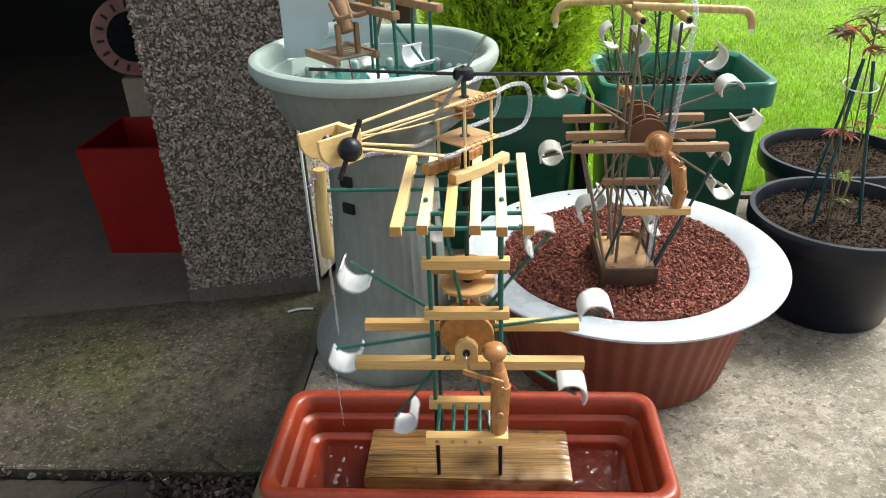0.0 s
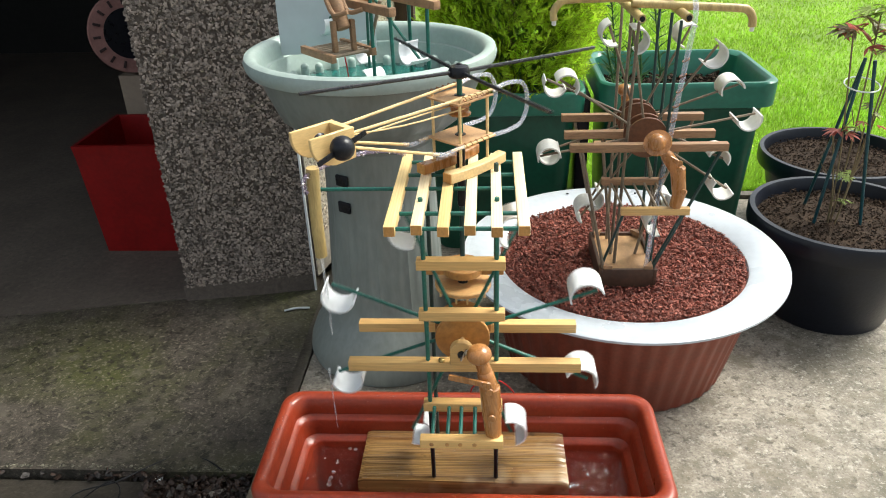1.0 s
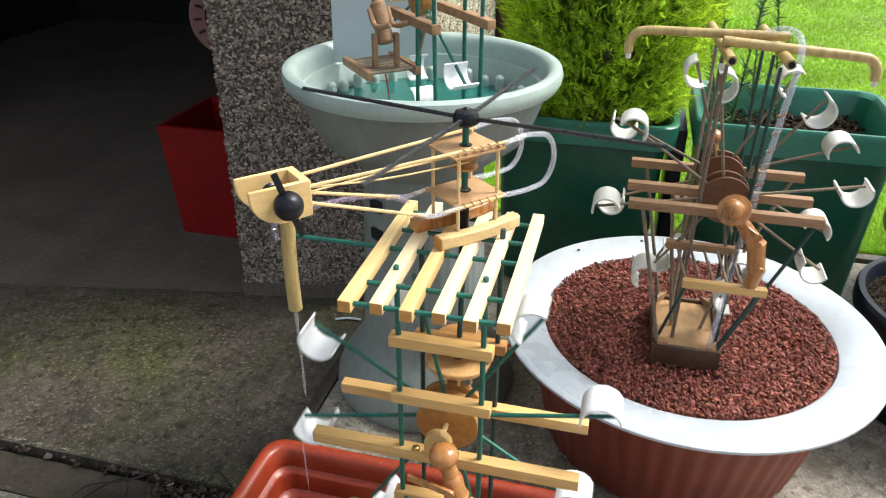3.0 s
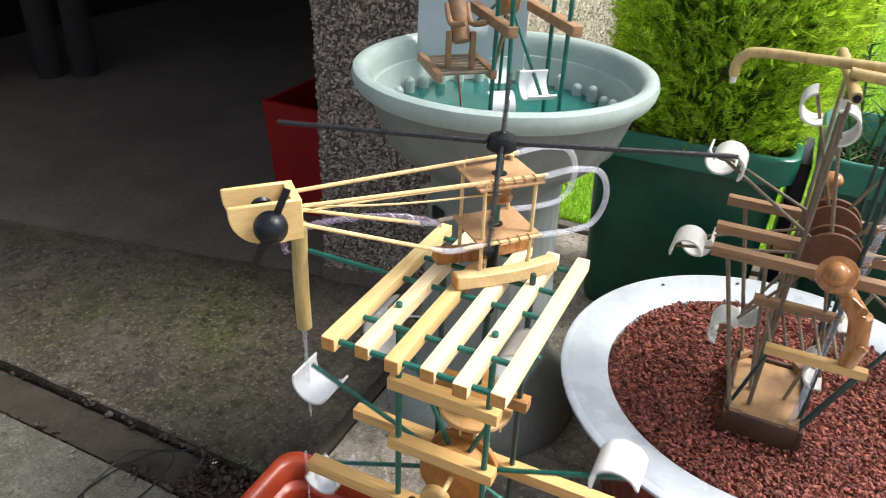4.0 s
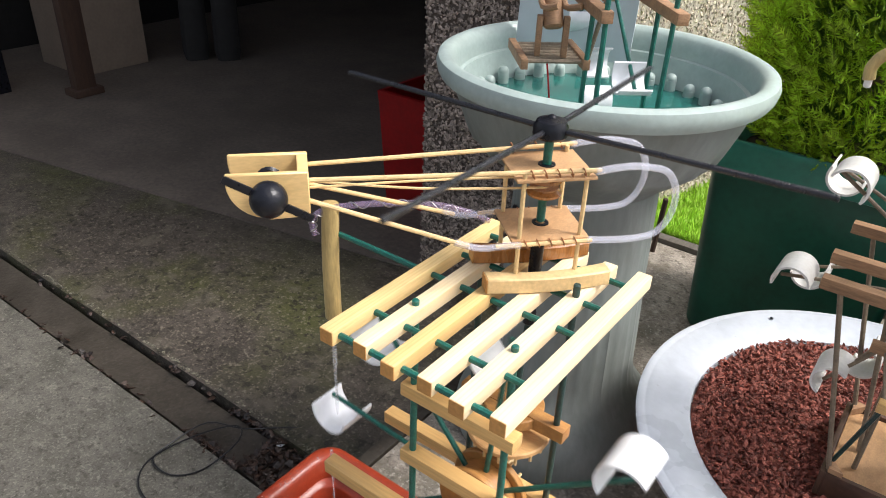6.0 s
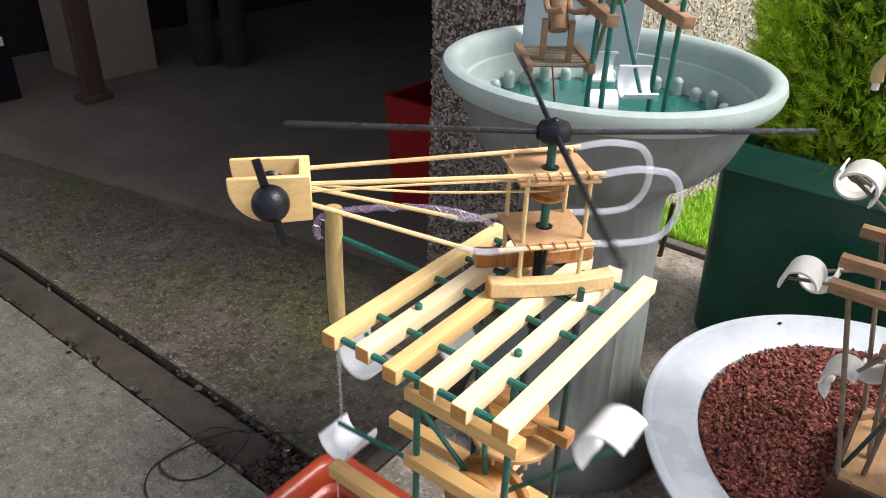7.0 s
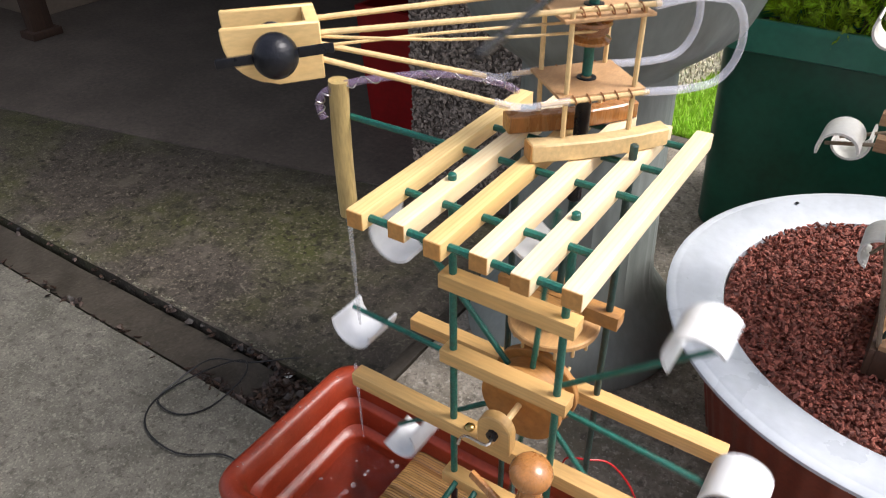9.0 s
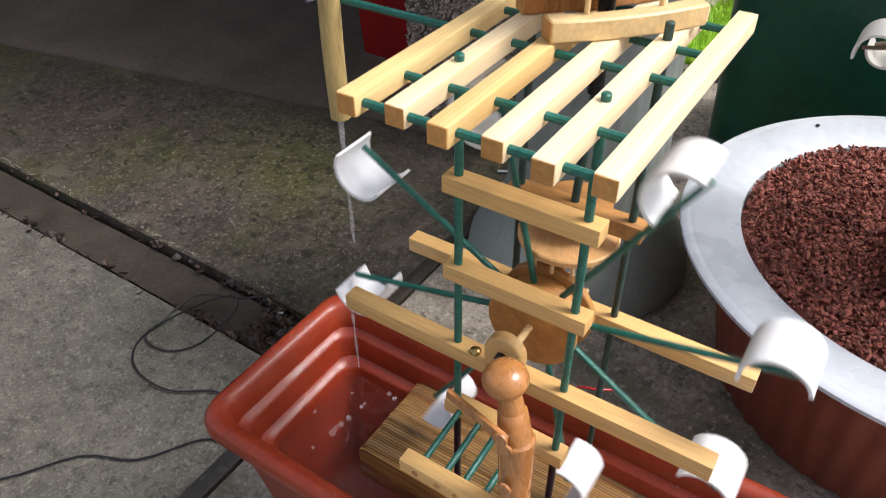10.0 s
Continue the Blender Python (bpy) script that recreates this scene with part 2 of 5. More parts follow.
LEAF = mat("small_leaf", (0.30, 0.40, 0.09), 0.5, 0.3, 50, 0.05, rand=0.3, transl=0.3)
REDLEAF = mat("reddish_leaf", (0.52, 0.15, 0.12), 0.5, 0.3, 50, 0.05, rand=0.35, transl=0.3)
STEM = mat("thin_stem", (0.20, 0.15, 0.08), 0.7, 0.3, 50, 0.1)
# Near-black in place of a wall colour: the garage's shade is painted in.
GARAGE_SHADE = mat("shaded_garage_inside", (0.017, 0.0165, 0.016), 0.9, 0.3, 6, 0.3)
CARD = mat("brown_cardboard", (0.27, 0.21, 0.16), 0.85, 0.12, 12, 0.05)
PALE = mat("pale_board", (0.55, 0.60, 0.62), 0.6, 0.06, 8, 0.03)
OLDWOOD = mat("weathered_wood", (0.33, 0.19, 0.10), 0.6, 0.35, 22, 0.15, stretch=(0.8, 5, 5), rand=0.15)
OLDSTICK = mat("weathered_stick", (0.22, 0.17, 0.115), 0.6, 0.35, 60, 0.15, rand=0.25)
OLDPVC = mat("grubby_pvc", (0.74, 0.73, 0.69), 0.45, 0.1, 40, 0.06, patch=(0.48, 0.44, 0.36), patch_amount=0.35, patch_scale=35)
CABLE = mat("black_cable", (0.012, 0.012, 0.013), 0.4, 0.2, 60, 0.02)
WIRE = mat("steel_wire", (0.6, 0.58, 0.55), 0.3, 0.2, 60, 0.02, metal=1.0)
REDWIRE = mat("red_wire", (0.45, 0.01, 0.012), 0.4, 0.2, 60, 0.02)
STRING = mat("copper_thread", (0.30, 0.12, 0.04), 0.5, 0.3, 90, 0.05)
WATER = clear_mat("clear_water", (0.15, 0.03, 0.022), 0.02, 1.5, 0.22, 0.5, 60)
TEALWATER = clear_mat("teal_water", (0.02, 0.16, 0.135), 0.05, 1.33, 0.82, 0.15, 14)
STREAM = clear_mat("falling_water", (0.9, 0.92, 0.95), 0.05, 1.33, 0.2, 0.6, 90)
TUBE = clear_mat("clear_tubing", (0.82, 0.84, 0.95), 0.12, 1.45, 0.27)
LILAC = clear_mat("lilac_tubing", (0.30, 0.22, 0.34), 0.12, 1.45, 0.38)

# ---- building blocks ----
ORIGIN = {}
PROUD = 0.004


def thing(name, at, label, category, group="", kind=""):
    ob = new(name)
    ob.location = at
    ORIGIN[ob.name] = Vector(at)
    return tagged(ob, label, category, group, kind)


def finish(bm, name, material, at=(0, 0, 0), smooth=40):
    bmesh.ops.translate(bm, verts=bm.verts, vec=-Vector(at))
    me = bpy.data.meshes.new(name)
    bm.normal_update()
    for e in bm.edges:
        e.smooth = len(e.link_faces) == 2 and e.calc_face_angle(0) < radians(smooth)
    for f in bm.faces:
        f.smooth = True
    bm.to_mesh(me)
    bm.free()
    me.materials.append(material)
    return me


def solo(name, bm, material, label, category, group="", kind="", at=(0, 0, 0), smooth=40):
    ob = new(name, finish(bm, name, material, at, smooth))
    ob.location = at
    ORIGIN[ob.name] = Vector(at)
    return tagged(ob, label, category, group, kind)


def part(name, bm, material, parent, label="", at=None, smooth=40, kind=""):
    """One mesh under a thing or a part; at: its pivot in the world."""
    base = ORIGIN[parent.name]
    at = Vector(at) if at is not None else base
    ob = new(name, finish(bm, name, material, at, smooth))
    ob.parent = parent
    ob.location = at - base
    ORIGIN[ob.name] = at
    return tagged(ob, label, kind=kind)


def box(x0, x1, y0, y1, z0, z1, bev=0.001, bm=None):
    b = bmesh.new()
    bmesh.ops.create_cube(b, size=1)
    bmesh.ops.scale(b, vec=(x1 - x0, y1 - y0, z1 - z0), verts=b.verts)
    if bev:
        bmesh.ops.bevel(b, geom=b.edges[:], offset=bev, segments=2, affect="EDGES", profile=0.6)
    bmesh.ops.translate(b, vec=((x0 + x1) / 2, (y0 + y1) / 2, (z0 + z1) / 2), verts=b.verts)
    return b if bm is None else join(bm, b)


def join(a, b):
    me = bpy.data.meshes.new("tmp")
    b.to_mesh(me)
    a.from_mesh(me)
    bpy.data.meshes.remove(me)
    b.free()
    return a


def rod(p, q, r, seg=8, r2=None, bm=None, wob=0.0):
    """A round bar from p to q, with rounded ends."""
    b = bmesh.new()
    p, q = Vector(p), Vector(q)
    d = q - p
    m = d.to_track_quat("Z", "Y").to_matrix().to_4x4()
    r2 = r if r2 is None else r2
    n = d.length
    prof = [(0, r * 0.75), (r * 0.25, r), (n * 0.33, r + (r2 - r) * 0.33 + wob), (n * 0.66, r + (r2 - r) * 0.66 - wob), (n - r2 * 0.25, r2), (n, r2 * 0.75)]
    rings = [[b.verts.new(p + m @ Vector((rr * math.cos(k * math.tau / seg), rr * math.sin(k * math.tau / seg), z))) for k in range(seg)] for z, rr in prof]
    for u, v in zip(rings, rings[1:]):
        for k in range(seg):
            b.faces.new((u[k], u[(k + 1) % seg], v[(k + 1) % seg], v[k]))
    b.faces.new(rings[0][::-1])
    b.faces.new(rings[-1])
    return b if bm is None else join(bm, b)


def tube(points, r, seg=8, bm=None, sub=4):
    """A round cord along a smooth line through the points."""
    pts = [Vector(p) for p in points]
    line = []
    for i in range(len(pts) - 1):
        a, b, c, d = pts[max(i - 1, 0)], pts[i], pts[i + 1], pts[min(i + 2, len(pts) - 1)]
        for k in range(sub):
            t = k / sub
            line.append(0.5 * (2 * b + (c - a) * t + (2 * a - 5 * b + 4 * c - d) * t * t + (3 * b - a - 3 * c + d) * t ** 3))
    line.append(pts[-1])
    m = bmesh.new() if bm is None else bm
    rings, side = [], None
    for i, p in enumerate(line):
        d = (line[min(i + 1, len(line) - 1)] - line[max(i - 1, 0)]).normalized()
        side = d.orthogonal().normalized() if side is None else (side - d * side.dot(d)).normalized()
        up = d.cross(side)
        rr = r(i / (len(line) - 1)) if callable(r) else r
        rings.append([m.verts.new(p + rr * (side * math.cos(k * math.tau / seg) + up * math.sin(k * math.tau / seg))) for k in range(seg)])
    for u, v in zip(rings, rings[1:]):
        for k in range(seg):
            m.faces.new((u[k], u[(k + 1) % seg], v[(k + 1) % seg], v[k]))
    m.faces.new(rings[0][::-1])
    m.faces.new(rings[-1])
    return m


def lathe(profile, at, seg=48, ripple=None, close=False):
    """Turns a profile of (radius, height) round the upright axis through at."""
    b = bmesh.new()
    rings = []
    for i, (r, z) in enumerate(profile):
        ring = []
        for k in range(seg):
            a = k * math.tau / seg
            rr = r + (ripple(a, z, i) if ripple else 0)
            ring.append(b.verts.new((at[0] + rr * math.cos(a), at[1] + rr * math.sin(a), at[2] + z)))
        rings.append(ring)
    for u, v in zip(rings, rings[1:]):
        for k in range(seg):
            b.faces.new((u[k], u[(k + 1) % seg], v[(k + 1) % seg], v[k]))
    if close:
        b.faces.new(rings[0][::-1])
        b.faces.new(rings[-1])
    return b


def ball(c, r, squash=1.0, seg=20, bm=None):
    b = bmesh.new()
    bmesh.ops.create_uvsphere(b, u_segments=seg, v_segments=seg // 2 + 2, radius=r)
    bmesh.ops.scale(b, vec=(1, 1, squash), verts=b.verts)
    bmesh.ops.translate(b, vec=c, verts=b.verts)
    return b if bm is None else join(bm, b)


def plate(outline, axis, lo, hi, bev=0.0008, bm=None):
    """A flat piece cut to an outline of 2D points, thick along axis x, y or z from lo to hi."""
    b = bmesh.new()
    put = {"x": lambda u, v, w: (w, u, v), "y": lambda u, v, w: (u, w, v), "z": lambda u, v, w: (u, v, w)}[axis]
    low = [b.verts.new(put(u, v, lo)) for u, v in outline]
    high = [b.verts.new(put(u, v, hi)) for u, v in outline]
    b.faces.new(low[::-1])
    b.faces.new(high)
    n = len(low)
    for k in range(n):
        b.faces.new((low[k], low[(k + 1) % n], high[(k + 1) % n], high[k]))
    bmesh.ops.recalc_face_normals(b, faces=b.faces)
    if bev:
        bmesh.ops.bevel(b, geom=[e for e in b.edges if e.calc_face_angle(0) > 0.6], offset=bev, segments=1, affect="EDGES")
    return b if bm is None else join(bm, b)


def moved(bm, m):
    bmesh.ops.transform(bm, matrix=m, verts=bm.verts)
    return bm


def disc_pts(cx, cz, r, n=28, a0=0, a1=math.tau):
    return [(cx + r * math.cos(a0 + (a1 - a0) * k / n), cz + r * math.sin(a0 + (a1 - a0) * k / n)) for k in range(n)]


def half_pipe(r, length, thick=0.0022, n=12, arc=math.pi):
    """A trough cut from a pipe: axis along y, open towards +z; arc: how far the wall goes round."""
    b = bmesh.new()
    rows = []
    for rr in (r, r - thick):
        for y in (-length / 2, length / 2):
            turn = [1.5 * math.pi + arc * (k / n - 0.5) for k in range(n + 1)]
            rows.append([b.verts.new((rr * math.cos(a), y, rr * math.sin(a))) for a in turn])
    o0, o1, i0, i1 = rows
    for k in range(n):
        b.faces.new((o0[k], o0[k + 1], o1[k + 1], o1[k]))
        b.faces.new((i0[k], i1[k], i1[k + 1], i0[k + 1]))
        b.faces.new((o0[k], i0[k], i0[k + 1], o0[k + 1]))
        b.faces.new((o1[k], o1[k + 1], i1[k + 1], i1[k]))
    for k in (0, n):
        b.faces.new((o0[k], o1[k], i1[k], i0[k]))
    bmesh.ops.recalc_face_normals(b, faces=b.faces)
    return b


def scatter(n, place, size, rng, flat=0.6):
    """Many small angular chips in one mesh: place(rng) gives point and normal."""
    verts, faces = [], []
    for _ in range(n):
        p, nor = place(rng)
        s = size * rng.uniform(0.55, 1.35)
        q = nor.to_track_quat("Z", "Y").to_matrix() @ Euler((rng.uniform(-0.7, 0.7), rng.uniform(-0.7, 0.7), rng.uniform(0, 6.3))).to_matrix()
        k0 = len(verts)
        k = rng.choice((4, 5))
        for ring, (h, w) in enumerate(((-0.35, 0.75), (0.25, 1.0))):
            for j in range(k):
                a = math.tau * (j + rng.uniform(-0.25, 0.25)) / k
                v = Vector((math.cos(a) * w * rng.uniform(0.75, 1.2), math.sin(a) * w * 0.62 * rng.uniform(0.8, 1.2), h * flat)) * s * 0.5
                verts.append(p + q @ v)
        verts.append(p + q @ Vector((rng.uniform(-0.2, 0.2), rng.uniform(-0.2, 0.2), 0.55 * flat)) * s * 0.5)
        for j in range(k):
            j2 = (j + 1) % k
            faces.append((k0 + j, k0 + j2, k0 + k + j2, k0 + k + j))
            faces.append((k0 + k + j, k0 + k + j2, k0 + 2 * k))
    me = bpy.data.meshes.new("chips")
    me.from_pydata(verts, [], faces)
    return me


def stuff(name, me, material, label, category):
    me.materials.append(material)
    return tagged(new(name, me), label, category, kind="stuff")

# ---- the setting ----
PATIO = 0.20
LAWN = 0.215


def sheet(x0, x1, y0, y1, z, step, rough, seed, thick=0.0):
    """A ground sheet with slight unevenness."""
    b = bmesh.new()
    nx, ny = max(2, int((x1 - x0) / step)), max(2, int((y1 - y0) / step))
    grid = [[b.verts.new((x0 + (x1 - x0) * i / nx, y0 + (y1 - y0) * j / ny, z + rough * noise.noise(Vector((i * step * 9, j * step * 9, seed))))) for i in range(nx + 1)] for j in range(ny + 1)]
    for j in range(ny):
        for i in range(nx):
            b.faces.new((grid[j][i], grid[j][i + 1], grid[j + 1][i + 1], grid[j + 1][i]))
    if thick:
        edge = [e for e in b.edges if len(e.link_faces) == 1]
        low = bmesh.ops.extrude_edge_only(b, edges=edge)["geom"]
        bmesh.ops.translate(b, vec=(0, 0, -thick), verts=[v for v in low if isinstance(v, bmesh.types.BMVert)])
    return b


solo("driveway", sheet(-5.0, -0.302, 0.335, 6.2, 0.012, 0.05, 0.004, 3, 0.05), DRIVE, "dark mossy concrete driveway slab before the garage", "driveway", kind="structure")
solo("garage_floor", plate([(-0.767, 0.972), (-0.767, 3.95), (-3.6, 3.95), (-3.6, 0.42)], "z", 0.0, 0.0165, 0.0), GARAGE, "dry brown concrete floor inside the garage", "floor", kind="structure")
solo("pavement", sheet(-5.0, -0.28, -4.0, 0.227, 0.004, 0.06, 0.003, 5, 0.05), PAVE, "worn grey concrete path beside the drain channel", "pavement", kind="structure")
solo("drain_channel", sheet(-5.0, -0.56, 0.237, 0.324, -0.006, 0.04, 0.003, 7, 0.04), GUTTER, "wet dark concrete drain channel between two slabs", "drain", kind="structure")
solo("ground", sheet(-60, 60, -60, 60, -0.06, 6.0, 0.0, 1), GUTTER, "dark ground under the slabs reaching the horizon", "ground", kind="structure")
solo("patio", sheet(-0.30, 3.2, -4.0, 1.20, PATIO, 0.05, 0.002, 9, 0.26), CONCRETE, "pale rough concrete patio raised above the driveway", "patio", kind="structure")
solo("edging_kerb", box(-0.326, -0.302, -0.4, 1.0, 0.0, PATIO + 0.004, 0.005), GUTTER, "narrow rough concrete edge of the raised patio", "edging", kind="structure")
solo("lawn_kerb", box(-0.345, 3.2, 1.202, 1.232, 0.05, PATIO + 0.012, 0.004), BOARD, "pale timber kerb between patio and lawn", "kerb", kind="structure")
solo("lawn", sheet(-0.42, 40, 1.234, 60, LAWN - 0.01, 0.8, 0.02, 11, 0.2), GRASS, "bright green mown lawn beyond the patio", "lawn", kind="structure")


def grass_blades(n, seed):
    rng = random.Random(seed)
    verts, faces = [], []
    for _ in range(n):
        y = 1.238 + 4.2 * rng.random() ** 1.9
        x = rng.uniform(max(-0.36, min(-0.425 + 0.27 * (y - 1.03), -0.245)) + 0.005, 1.2 + 0.75 * y)
        h, a, w = rng.uniform(0.014, 0.028), rng.uniform(0, 6.3), rng.uniform(0.0015, 0.003) * (1 + 0.5 * (y - 1.1))
        lean = rng.uniform(0.0, 0.014)
        c, s = math.cos(a), math.sin(a)
        k = len(verts)
        z = LAWN - 0.012
        verts += [(x - w * c, y - w * s, z), (x + w * c, y + w * s, z), (x + lean * s + w * 0.6 * c, y - lean * c * 0.5, z + h * 0.6), (x + lean * 1.8 * s, y - lean * 1.4 * c, z + h)]
        faces += [(k, k + 1, k + 2), (k, k + 2, k + 3)]
    me = bpy.data.meshes.new("grass")
    me.from_pydata(verts, [], faces)
    return me


stuff("grass", grass_blades(125000, 4), GRASS, "short bright green grass blades of the lawn", "grass")


def litter_place(rng):
    x = rng.uniform(-0.75, -0.35) if rng.random() < 0.85 else rng.uniform(-1.6, -0.5)
    y = rng.uniform(0.24, 0.335) if x > -0.62 else rng.choice((0.234, 0.333)) + rng.gauss(0, 0.006)
    return Vector((x, y, rng.uniform(-0.004, 0.008))), Vector((rng.gauss(0, 0.3), rng.gauss(0, 0.3), 1)).normalized()


def crust_place(rng):
    x = rng.uniform(-2.4, -0.36)
    return Vector((x, 0.3385 + abs(rng.gauss(0, 0.006)), 0.0125 + rng.uniform(0.0, 0.002))), Vector((rng.gauss(0, 0.2), rng.gauss(0, 0.2), 1)).normalized()


stuff("edge_crust", scatter(800, crust_place, 0.006, random.Random(18), 0.4), CRUST, "pale crumbling crust along the edge of the driveway slab", "crust")
stuff("leaf_litter", scatter(900, litter_place, 0.016, random.Random(8), 0.35), DEBRIS, "wet dark leaf litter caught at the end of the channel", "litter")
solo("channel_end", sheet(-0.56, -0.346, 0.234, 0.334, -0.008, 0.03, 0.006, 17), DEBRIS, "wet soil at the end of the drain channel", "soil", kind="structure")
solo("washer", lathe([(0.003, 0.0), (0.0075, 0.0), (0.0085, 0.0012), (0.0075, 0.0022), (0.003, 0.0018)], (-0.60, 0.325, 0.002), 20), PVC, "small pale plastic washer lying on wet litter", "washer")
for n, (dx, dy, a) in enumerate(((-0.47, 0.29, 0.4),)):
    b = box(-0.016, 0.016, -0.007, 0.007, 0.0, 0.006, 0.003)
    solo("stone", moved(b, pose(dx, dy, 0.0, 6, 4, math.degrees(a))), BOARD, "flat grey brown stone on the wet litter", "stone", "stones in the channel")

# the pebble-dashed garage pier and the garage behind it
PIER = [(-0.767, 0.965), (-0.425, 1.033), (-0.250, 1.680), (-0.420, 3.9), (-0.767, 3.9)]


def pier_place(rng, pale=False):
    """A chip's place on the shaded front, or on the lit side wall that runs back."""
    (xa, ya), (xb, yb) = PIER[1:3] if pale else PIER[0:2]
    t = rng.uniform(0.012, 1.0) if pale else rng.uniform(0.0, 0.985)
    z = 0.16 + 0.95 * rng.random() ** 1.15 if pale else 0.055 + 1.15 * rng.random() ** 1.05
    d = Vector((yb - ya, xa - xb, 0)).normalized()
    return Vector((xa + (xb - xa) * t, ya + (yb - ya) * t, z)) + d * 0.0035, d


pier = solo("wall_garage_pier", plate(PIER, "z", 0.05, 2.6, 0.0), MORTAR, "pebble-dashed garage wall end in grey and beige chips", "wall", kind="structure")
# A thin pale skin over the pier's side carries the painted sunlight.
solo("wall_garage_side", plate([(-0.4235, 1.0345), (-0.4205, 1.0337), (-0.2470, 1.6792), (-0.2495, 1.6800)], "z", 0.05, 2.6, 0.0), MORTAR_LIT, "thin cream skin on the garage side wall, coloured as if sunlit", "wall", kind="structure")
solo("pier_footing", plate([(-0.775, 0.959), (-0.4265, 1.026), (-0.4265, 3.5), (-0.775, 3.9)], "z", -0.05, 0.06, 0.0), MORTAR, "low concrete footing under the pebble-dashed wall", "footing", kind="structure")
stuff("pale_pebble_dash", scatter(13000, lambda rng: pier_place(rng, True), 0.0105, random.Random(6), 0.55), CHIP_LIT, "rough cream pebble dash of the side wall, painted lighter as if sunlit", "pebbles")
solo("fence_post", box(-0.246, -0.186, 1.690, 1.760, 0.10, 1.35, 0.004), FENCE, "dark brown timber fence post at the end of the wall", "post")
solo("iron_stake", rod((-0.238, 1.150, 0.15), (-0.230, 1.155, 0.335), 0.006, 8), FENCE, "short rusty iron stake beside the lawn kerb", "stake")
solo("corner_strip", box(-0.4325, -0.4268, 1.018, 1.030, 0.0, 1.3, 0.002), PVC, "thin white plastic strip up the pebble-dashed wall", "trim", kind="structure")
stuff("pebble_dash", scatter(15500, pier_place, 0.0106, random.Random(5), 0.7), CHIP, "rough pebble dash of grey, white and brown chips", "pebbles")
solo("wall_garage_back", box(-5.1, -0.43, 3.95, 4.1, 0, 2.6, 0.004), GARAGE_SHADE, "back wall of the garage, near-black for the shade inside", "wall", kind="structure")
solo("wall_garage_left", box(-3.75, -3.6, 0.5, 3.95, 0, 2.6, 0.004), GARAGE_SHADE, "left wall of the garage, near-black for the shade inside", "wall", kind="structure")
# Out of view; set to limit the daylight that reaches the garage.
solo("ceiling", box(-5.1, -0.77, 1.10, 3.94, 2.3, 2.7, 0.004), GARAGE_SHADE, "unseen garage ceiling and lintel, near-black for the shade inside", "ceiling", kind="structure")
solo("wall_garage_front", box(-5.2, -3.6, 0.3, 0.5, 0, 2.6, 0.004), MORTAR, "rendered garage front beside the opening", "wall", kind="structure")


def red_planter():
    o = thing("square_planter", (-0.995, 1.375, 0.012), "tall square red planter on the garage floor", "planter")
    b = bmesh.new()
    ring = lambda h, z: [b.verts.new((-0.995 + sx * h, 1.375 + sy * h, z)) for sx, sy in ((-1, -1), (1, -1), (1, 1), (-1, 1))]
    rs = [ring(0.132, 0.012), ring(0.147, 0.335)]
    for k in range(4):
        b.faces.new((rs[0][k], rs[0][(k + 1) % 4], rs[1][(k + 1) % 4], rs[1][k]))
    b.faces.new(rs[0][::-1])
    part("body", b, RED, o)
    b = bmesh.new()
    rs = [ring(0.1475, 0.3345), ring(0.150, 0.365), ring(0.138, 0.366), ring(0.128, 0.20)]
    for u, v in zip(rs, rs[1:]):
        for k in range(4):
            b.faces.new((u[k], u[(k + 1) % 4], v[(k + 1) % 4], v[k]))
    part("rim", b, RED, o)
    b = bmesh.new()
    b.faces.new(ring(0.1285, 0.205))
    part("soil", b, SOIL, o, "dark soil inside the planter")


red_planter()


def dial_toy():
    """A round pink dial with dark ticks on a pale box, behind the red planter."""
    c = Vector((-1.09, 1.62, 0.60))
    o = thing("wooden_dial", (c.x, c.y, 0.012), "round pinkish wooden dial with dark ticks on a pale box", "dial")
    part("box", box(-1.15, -0.88, 1.60, 1.82, 0.012, 0.47, 0.004), CARD, o)
    m = Matrix.Translation(c) @ pose(0, 0, 0, 82, 0, 38)
    part("disc", moved(lathe([(0.0001, -0.01), (0.12, -0.01), (0.123, 0), (0.12, 0.01), (0.0001, 0.01)], (0, 0, 0), 48), m), mat("pink_board", (0.34, 0.17, 0.15), 0.7, 0.2, 20, 0.05), o)
    part("face", moved(lathe([(0.0001, 0.010), (0.078, 0.0135), (0.078, 0.0145), (0.0001, 0.016)], (0, 0, 0), 40), m), BLACK, o, "black centre of the dial")
    part("badge", moved(lathe([(0.0001, 0.016), (0.025, 0.018), (0.024, 0.021), (0.0001, 0.022)], (0.04, 0.035, 0), 24), m), PVC, o, "white round badge")
    tick = mat("dark_tick", (0.04, 0.02, 0.02), 0.7, 0.1, 30, 0)
    for k in range(16):
        a = k * math.tau / 16
        part("tick", moved(box(-0.004, 0.004, 0.088, 0.110, 0.0115, 0.0145, 0.0005), m @ Matrix.Rotation(a, 4, "Z")), tick, o)


dial_toy()


